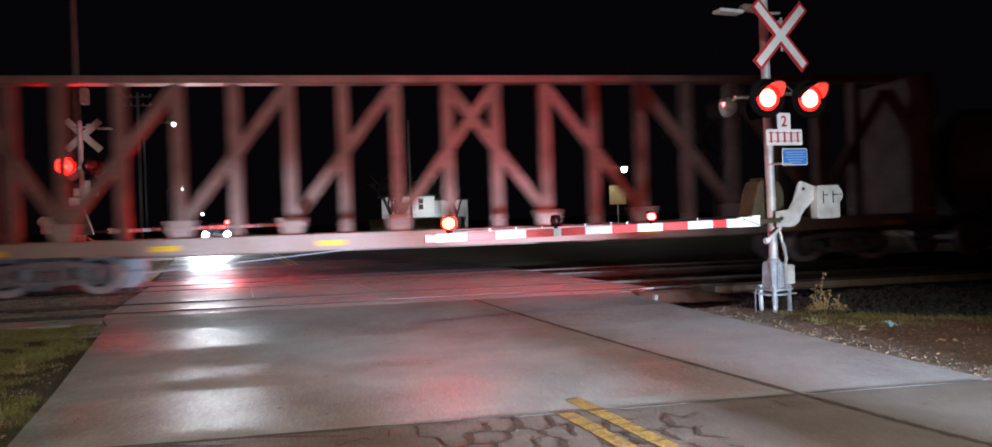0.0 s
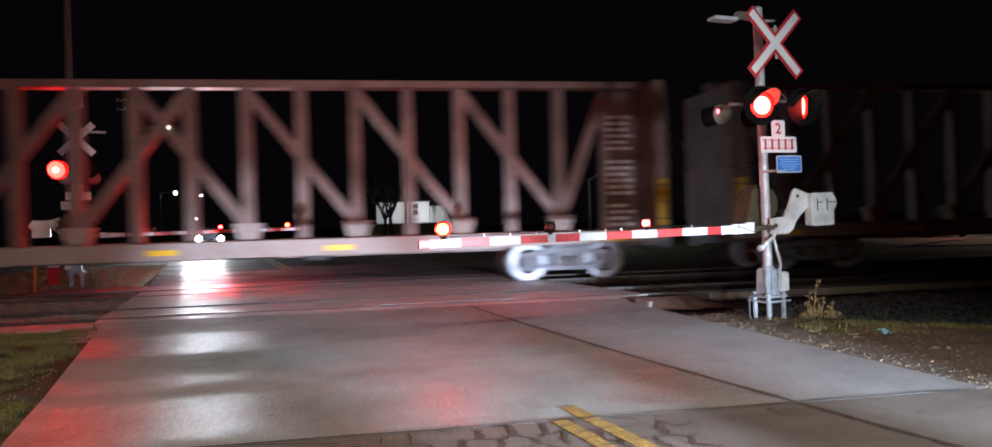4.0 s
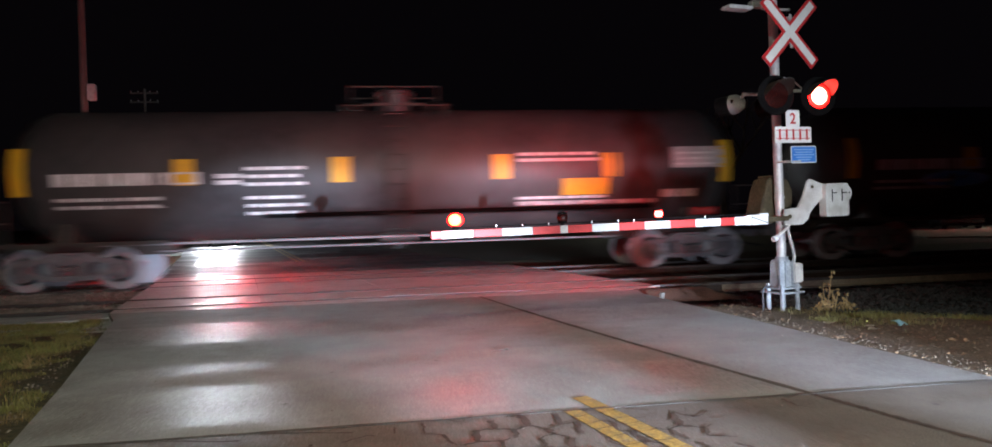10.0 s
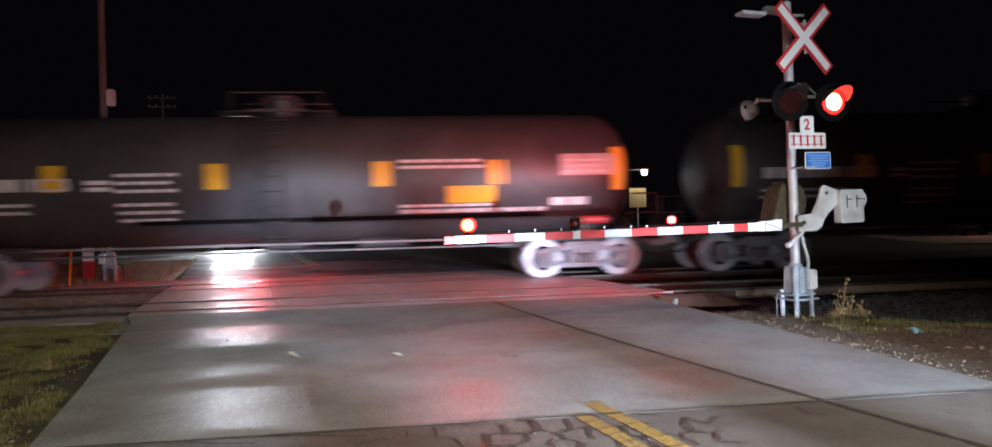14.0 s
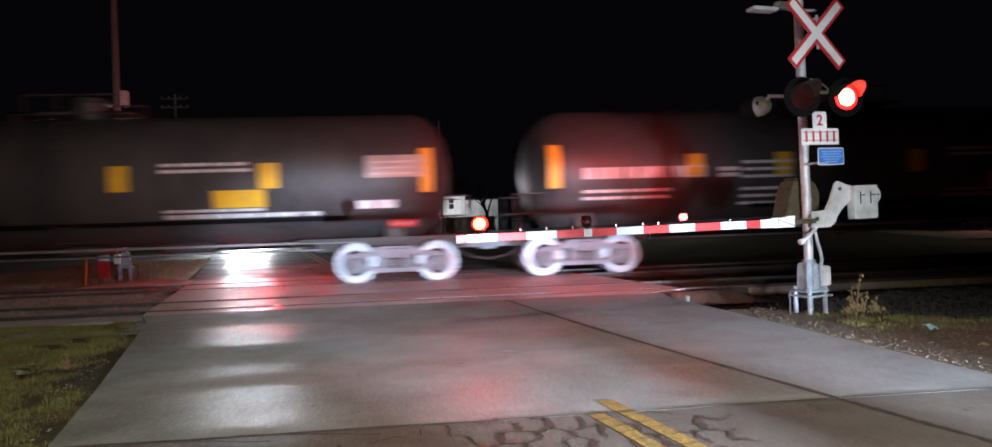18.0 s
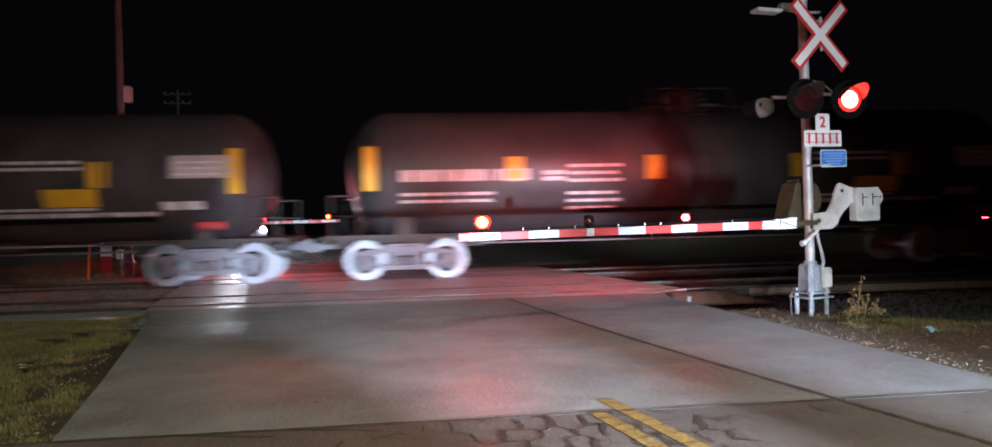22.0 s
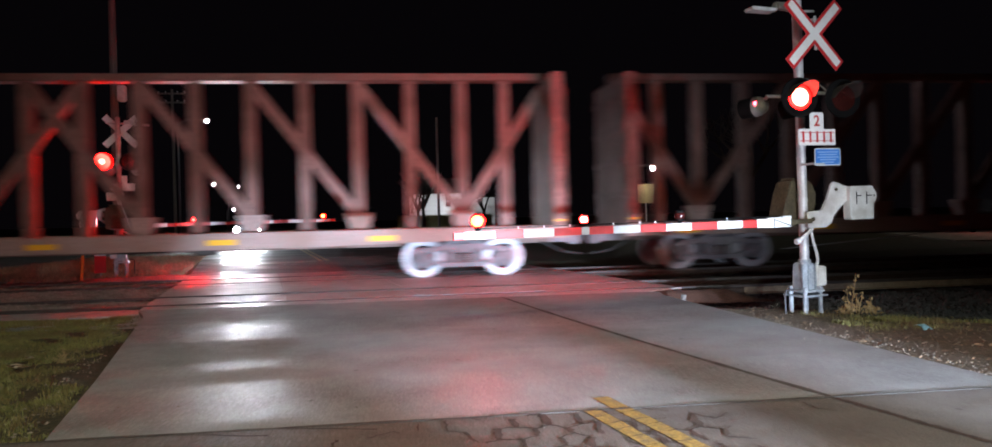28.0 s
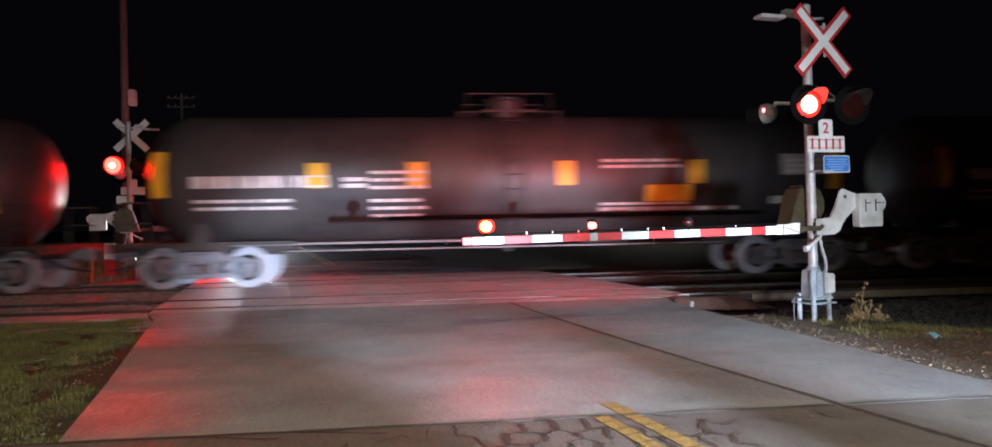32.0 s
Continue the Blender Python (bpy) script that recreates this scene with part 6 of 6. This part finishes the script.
    # underframe
    for s in (-1, 1):
        bm = bmesh.new()
        box(bm, *sorted((s * (half_len - 0.6), s * (half_len - 4.2))), -0.26, 0.26, 0.72, 1.02)
        part("stub_sill", bm, FRAME_BLACK, car)
        bm = bmesh.new()
        plate(bm, [(-1.25, 1.03), (-1.25, 1.10), (-0.95, 1.75), (0.95, 1.75), (1.25, 1.10), (1.25, 1.03)], "x", s * (half_len - 2.28) - 0.2, s * (half_len - 2.28) + 0.2)
        part("saddle", bm, FRAME_BLACK, car)
        bm = bmesh.new()
        box(bm, *sorted((s * (half_len - 0.45), s * (half_len - 0.6))), -1.45, 1.45, 0.86, 1.05)
        part("end_sill", bm, FRAME_BLACK, car)
        for y in (-1.36, 1.36):
            bm = bmesh.new()
            box(bm, *sorted((s * (half_len - 0.61), s * (half_len - 4.4))), y - 0.06, y + 0.06, 0.98, 1.06)
            part("running_board", bm, FRAME_BLACK, car)
            bm = bmesh.new()
            xa, xb = s * (half_len - 0.65), s * (half_len - 1.25)
            tube(bm, (xa, y, 1.05), (xa, y, 1.97), 0.02, 6)
            tube(bm, (xb, y, 1.05), (xb, y, 1.97), 0.02, 6)
            tube(bm, (xa, y, 1.95), (xb, y, 1.95), 0.018, 6)
            tube(bm, (xa, y, 1.5), (xb, y, 1.5), 0.016, 6)
            part("hand_rail", bm, FRAME_BLACK, car)
        build_truck(car, s * (half_len - 2.28))
    bm = bmesh.new()
    for y in (-0.72, -0.5):
        tube(bm, (-half_len + 4.0, y, 0.80), (half_len - 4.0, y, 0.80), 0.022, 6)
    tube(bm, (-half_len + 3.0, -1.2, 0.98), (half_len - 3.0, -1.2, 0.98), 0.03, 6)
    part("brake_pipe", bm, WHEEL_WEB, car)
    bm = bmesh.new()
    rounded(bm, -0.45, 0.45, -0.4, 0.4, 0.84, 1.06, 0.04)
    lathe(bm, [(0.66, 0.11), (0.86, 0.15)], 12, "z", (0, 0, 0))
    part("outlet_valve", bm, FRAME_BLACK, car)
    bm = bmesh.new()
    tube(bm, (1.8, -0.55, 0.95), (2.9, -0.55, 0.95), 0.12, 12)
    part("brake_reservoir", bm, FRAME_BLACK, car)
    bm = bmesh.new()
    tube(bm, (half_len - 2.38, -1.36, 1.36), (half_len - 1.78, -1.36, 1.36), 0.10, 12)
    part("air_cylinder", bm, RED_PAINT, car, "small red capsule-shaped fitting")
    # thin near-black tube along the lower flank of the shell
    bm = bmesh.new()
    tube(bm, (-e * 0.35, skin(1.52, 0.03), 1.52), (e * 0.72, skin(1.52, 0.03), 1.52), 0.05, 8)
    part("heating_pipe", bm, DARK_PAINT, car)
    # markings
    k = e / 8.35
    for s in (-1, 1):
        low = 1.76 if style == "striped" else 2.05
        at = s * (half_len - (2.15 if style == "grey" else 1.54))
        sticker("yellow_panel", at - 0.15, at + 0.15, low, low + 1.0, PLACARD, "tall yellow reflective panel")
    spots, wide = {"plain": ((-4.50, -1.22, 2.36, 4.94), 4.36), "second": ((-4.42, -2.22, 1.20, 4.32), 3.68), "grey": ((-5.1, -2.6, 0.0, 2.4, 4.3), 1.1),
                   "tagged": ((-4.9, -2.55, -0.17, 2.5, 5.4), 5.9), "striped": ((-4.4, -2.3, 0.0, 2.6, 5.4), 3.6)}[style]
    for x in spots:
        sticker("placard", x * k - 0.21, x * k + 0.21, 2.22, 2.78, PLACARD, "yellow placard")
    sticker("wide_placard", wide * k - 0.57, wide * k + 0.55, 1.82, 2.20, PLACARD, "wide yellow placard", 0.011)
    if style in ("plain", "second", "striped"):
        on = 2.05 if style == "second" else 2.75
        rows = [(-7.1 * k, 2.24, 3.0, 0.26), (-7.1 * k, 1.92, 2.2, 0.07), (-7.1 * k, 1.76, 2.2, 0.07), (-3.85 * k, 2.22, 0.6, 0.09), (-3.85 * k, 2.36, 0.6, 0.09)]
        rows += [] if style == "striped" else [(-3.25 * k, 2.52 - 0.17 * i - (0.12 if i > 2 else 0), 1.3 - 0.08 * (i % 2), 0.07) for i in range(6)]
        rows += [(on * k, 2.60, 1.95, 0.07), (on * k, 2.74, 1.85, 0.07), (on * k, 1.60, 3.4, 0.09), (on * k, 1.74, 2.2, 0.06)]
        sticker("data_panel", 6.42 * k, 7.72 * k, 2.40, 2.90, PATCH_PALE, "pale grey data panel", 0.007)
        rows += [(6.52 * k, 2.46 + 0.13 * i, 1.0, 0.05) for i in range(3)]
        rows += [(6.2 * k, 1.72, 0.9, 0.18)]
    elif style == "grey":
        rows = [(-6.6 * k, 2.24, 2.6, 0.26), (-6.6 * k, 1.98, 2.5, 0.08), (-6.6 * k, 1.82, 2.5, 0.08), (-3.6 * k, 2.25, 0.7, 0.25),
                (5.2 * k, 2.25, 2.3, 0.10), (5.2 * k, 2.05, 2.2, 0.10), (6.3 * k, 2.45, 1.3, 0.36), (5.6 * k, 1.7, 1.0, 0.2)]
    else:
        rows = [(-7.1 * k, 2.26, 3.0, 0.22), (-6.8 * k, 1.80, 2.0, 0.07), (-6.8 * k, 1.95, 2.0, 0.07), (5.9 * k, 2.45, 1.6, 0.10), (5.9 * k, 2.62, 1.6, 0.10), (6.1 * k, 1.95, 1.2, 0.09)]
    lettering("stencil_lettering", car, rows, 0, lambda z: skin(z, 0.010))
    if style == "grey":
        sticker("title_band", -6.95 * k, -3.7 * k, 2.68, 3.13, SIGN_WHITE, "white band with worn dark lettering", 0.007)
        lettering("title_lettering", car, [(-6.8 * k, 2.82, 3.0 * k, 0.16)], 0, lambda z: skin(z, 0.012), TANK_GREY)
        for x0, x1, z0, z1 in ((-4.2, -1.9, 1.62, 2.35), (-0.75, 2.15, 1.62, 2.38), (2.6, 3.4, 1.7, 2.1)):
            sticker("repainted_patch", x0 * k, x1 * k, z0, z1, PATCH_GREY, "pale repainted patch", 0.006)
    if style == "tagged":
        rng = random.Random(9)
        for i in range(12):
            x = -2.15 + i * 0.46
            z0, z1 = 1.56 + rng.uniform(-0.05, 0.08), 2.10 + rng.uniform(-0.10, 0.26)
            w = rng.uniform(0.28, 0.42)
            ring = [(x + w * math.cos(t) * 1.1, (z0 + z1) / 2 + (z1 - z0) / 2 * math.sin(t)) for t in (2 * math.pi * j / 12 for j in range(12))]
            lift = 0.012 + 0.0012 * i
            bm = bmesh.new()
            bm.faces.new([bm.verts.new((px, skin(pz, lift + 0.02), pz + 0.06)) for px, pz in ring])
            part("spray_bubble", bm, GRAFFITI_BLUE if i % 4 < 3 and i < 9 else GRAFFITI_WHITE, car, "pale blue sprayed bubble" if i % 4 < 3 and i < 9 else "white sprayed bubble")
    if style == "striped":
        bm = bmesh.new()
        for i, (x0, x1, z) in enumerate(((-6.6, -3.1, 2.50), (-3.0, 0.2, 2.55), (0.1, 4.4, 2.58), (3.9, 6.6, 2.62))):
            v = [(x0, z), (x0 + 0.5, z - 0.07), (x1 - 0.5, z - 0.05), (x1, z + 0.02), (x1 - 0.5, z + 0.08), (x0 + 0.5, z + 0.06)]
            f = bm.faces.new([bm.verts.new((px * k, skin(pz, 0.013 + 0.002 * i), pz)) for px, pz in v])
            f.material_index = (1, 0, 0, 0)[i]
        tagged(part("side_stripe", bm, [SIGN_WHITE, GRAFFITI_BLUE], car, "thin bright painted streak"), kind="stuff")
    couplers(car, half_len)
    put_wheels(car)
    return car


# cars in order: kind, and the place of its middle along the train at 0 s
TRAIN = [("beam", -22.8), ("open", 2.16), ("grey", 25.15), ("beam", 48.45), ("beam", 73.46), ("beam", 98.71), ("beam", 123.98), ("beam", 149.05), ("beam", 173.95),
         ("plain", 196.12), ("plain", 215.07), ("second", 234.31), ("plain", 252.96), ("plain", 271.52), ("plain", 290.07), ("plain", 308.37), ("second", 326.67),
         ("second", 345.23), ("second", 363.76), ("plain", 382.33), ("plain", 400.86), ("plain", 419.38), ("plain", 437.90), ("plain", 456.40), ("plain", 475.00),
         ("second", 493.6), ("beam", 515.6), ("open", 540.1), ("open", 565.05), ("tagged", 587.30), ("striped", 608.50), ("second", 628.85), ("plain", 647.3)]


def make_train():
    first, made = {}, []
    for kind, middle in TRAIN:
        m = pose(middle, TRACK_Y, 0)
        if kind in first:
            car = copy_thing(first[kind], m)
        else:
            car = build_centrebeam(kind == "beam") if kind in ("beam", "open") else build_tank({"plain": 18.66, "second": 18.66, "grey": 22.2, "tagged": 21.4, "striped": 21.2}[kind], kind)
            car.matrix_basis = m
            first[kind] = car
        made.append((car, middle))
    return made


CARS = make_train()


def spray(middle, x0, x1, z0, z1, mat, label, seed):
    """A sprayed or tinted patch on the side of the tank car there."""
    car = next(c for (kind, at), (c, _) in zip(TRAIN, CARS) if at == middle)
    rng = random.Random(seed)
    bm = bmesh.new()
    n = 18
    top, low = [], []
    for k in range(n + 1):
        x = x0 + (x1 - x0) * k / n
        t = math.sin(math.pi * k / n) ** 0.45
        mid = (z0 + z1) / 2
        for lst, z in ((top, mid + (z1 - mid) * t * rng.uniform(0.6, 1)), (low, mid - (mid - z0) * t * rng.uniform(0.6, 1))):
            lst.append(bm.verts.new((x, -math.sqrt(max(0.01, 1.514 ** 2 - (z - 2.5) ** 2)), z)))
    for k in range(n):
        bm.faces.new((low[k], low[k + 1], top[k + 1], top[k]))
    part("spray_paint", bm, mat, car, label)


spray(215.07, -5.9, -3.9, 1.72, 2.25, GRAFFITI_BLUE, "pale blue patch on the tank side", 1)
spray(215.07, -1.9, -0.6, 1.62, 2.0, GRAFFITI_WHITE, "white sprayed patch", 2)
spray(215.07, 1.0, 2.1, 1.62, 2.0, GRAFFITI_WHITE, "white sprayed patch", 3)
spray(215.07, 0.8, 1.9, 2.8, 3.4, GRAFFITI_WHITE, "white sprayed patch", 4)
spray(252.96, -1.25, 0.35, 1.70, 2.12, TAN, "tan sprayed patch", 5)
# blue colour put on for the bluish headlight tint on this shell
spray(382.33, -5.0, -3.4, 1.6, 2.0, GRAFFITI_BLUE, "pale blue patch on the tank side", 7)

# ---- leaves and a twig that the wind of the train drags over the slab ----


def blown_leaf(size, seed, label):
    rng = random.Random(seed)
    bm = bmesh.new()
    rim = [(-1, 0), (-0.55, 0.45), (0.1, 0.55), (0.6, 0.35), (1.05, 0.02), (0.55, -0.38), (0.0, -0.6), (-0.6, -0.4)]
    mid = bm.verts.new((0, 0, 0))
    ring = [bm.verts.new((x * size, y * size, size * (0.25 * abs(y) + rng.uniform(0, 0.25)))) for x, y in rim]
    for a, b in zip(ring, ring[1:] + ring[:1]):
        bm.faces.new((mid, a, b))
    bmesh.ops.solidify(bm, geom=bm.faces[:], thickness=0.002)
    return thing("fallen_leaf", bm, PALE_LEAF, label, "leaf", "leaves blown over the road")


def twig():
    bm = bmesh.new()
    chain(bm, [(-0.17, 0.05, 0.006), (-0.06, 0.0, 0.008), (0.04, -0.02, 0.008), (0.10, -0.06, 0.01)], 0.0035, 5)
    tube(bm, (0.02, -0.015, 0.008), (0.12, 0.03, 0.014), 0.004, 5)
    for x in (0.08, 0.13, 0.16):
        m = pose(x, -0.04, 0.015, 20, 10, 300 * x)
        bm.faces.new([bm.verts.new(m @ Vector(v)) for v in ((-0.022, 0, 0), (0, 0.010, 0.006), (0.022, 0, 0), (0, -0.010, 0.005))])
    bmesh.ops.scale(bm, vec=(0.62, 0.62, 0.8), verts=bm.verts[:])
    return thing("fallen_twig", bm, BARK, "dry twig with curled leaves lying on the concrete", "twig")


BLOWN = [
    (blown_leaf(0.075, 1, "pale curled leaf tumbling over the concrete"), [(12.3, 5.2, 7.0), (12.6, 3.75, 7.05), (12.8, 3.16, 6.97), (13.0, 2.54, 6.99), (13.2, 1.93, 7.06), (13.4, 1.42, 7.12), (14.4, -1.2, 7.2), (16.0, -4.0, 7.4)]),
    (blown_leaf(0.080, 2, "pale yellow leaf tumbling over the concrete"), [(12.2, 5.0, 7.5), (12.6, 3.0, 7.55), (12.8, 2.18, 7.64), (13.0, 1.49, 7.82), (13.2, 0.92, 8.0), (13.4, 0.28, 7.86), (13.8, -0.7, 7.5), (15.4, -3.9, 7.3)]),
    (blown_leaf(0.065, 3, "tan leaf sliding over the concrete"), [(12.9, 5.3, 7.2), (13.8, 3.44, 7.07), (14.2, 2.94, 7.12), (15.6, 0.6, 7.3), (16.6, -4.1, 7.8)]),
    (twig(), [(7.9, 4.9, 8.2), (8.4, 1.24, 7.16), (8.8, 1.06, 7.03), (13.0, 1.02, 6.96), (18.2, 0.90, 7.2), (19.6, -4.2, 8.2)]),
]

# ---- motion of the train and of the flashing lamps ----
# each lamp stays lit a moment after the other has lit
PERIOD = 1.3415
LIT = {"A": (0.775, 1.385), "B": (1.325, 0.82 + 1.3415), "a": (0.80, 1.31), "b": (1.32, 0.79 + 1.3415),
       "c": (1.385, 0.80 + 1.3415), "d": (0.775, 1.27), "e": (1.27, 0.79 + 1.3415)}


def motions():
    for leaf, steps in BLOWN:
        flat = leaf.name.startswith("fallen_twig")
        turn, rows = 0, [(0.0, pose(steps[0][1], steps[0][2], 0.0, 0, 0, 0))]
        for k, (t, x, y) in enumerate(steps):
            last = k in (0, len(steps) - 1)
            rows.append((t, pose(x, y, 0.004 if last or flat else 0.03, 0, 0 if last or flat else (25, -20)[k % 2], turn)))
            turn += 0 if flat else 55
        rows.append((32.0, rows[-1][1]))
        walk(leaf, rows)
    for car, x in CARS:
        walk(car, [(t, pose(x - SPEED * t + 0.45 * min(1, max(0, t - 24)), TRACK_Y, 0)) for t in range(33)])
    for ob, mode, turn in SIGNALS:
        here = ob.matrix_basis.copy()
        on, off = LIT[mode]
        times = sorted(t + k * PERIOD for t in (on, off) for k in range(-3, 26))
        angle = 0 if mode in "ABbe" else turn
        rows = [(0.0, angle)]
        for t in times:
            if t < 0.04 or t > 31.85:
                continue
            steps = 3 if turn == 180 else 2
            rows += [(t + (s - 1) / 30, angle + turn * s / steps) for s in range(steps + 1)]
            angle += turn
        rows.append((32.0, angle))
        walk(ob, [(max(0, t), here @ (pose(0, 0, 0, 0, 0, a) if turn == 180 else pose(0, 0, 0, a))) for t, a in rows])


motions()
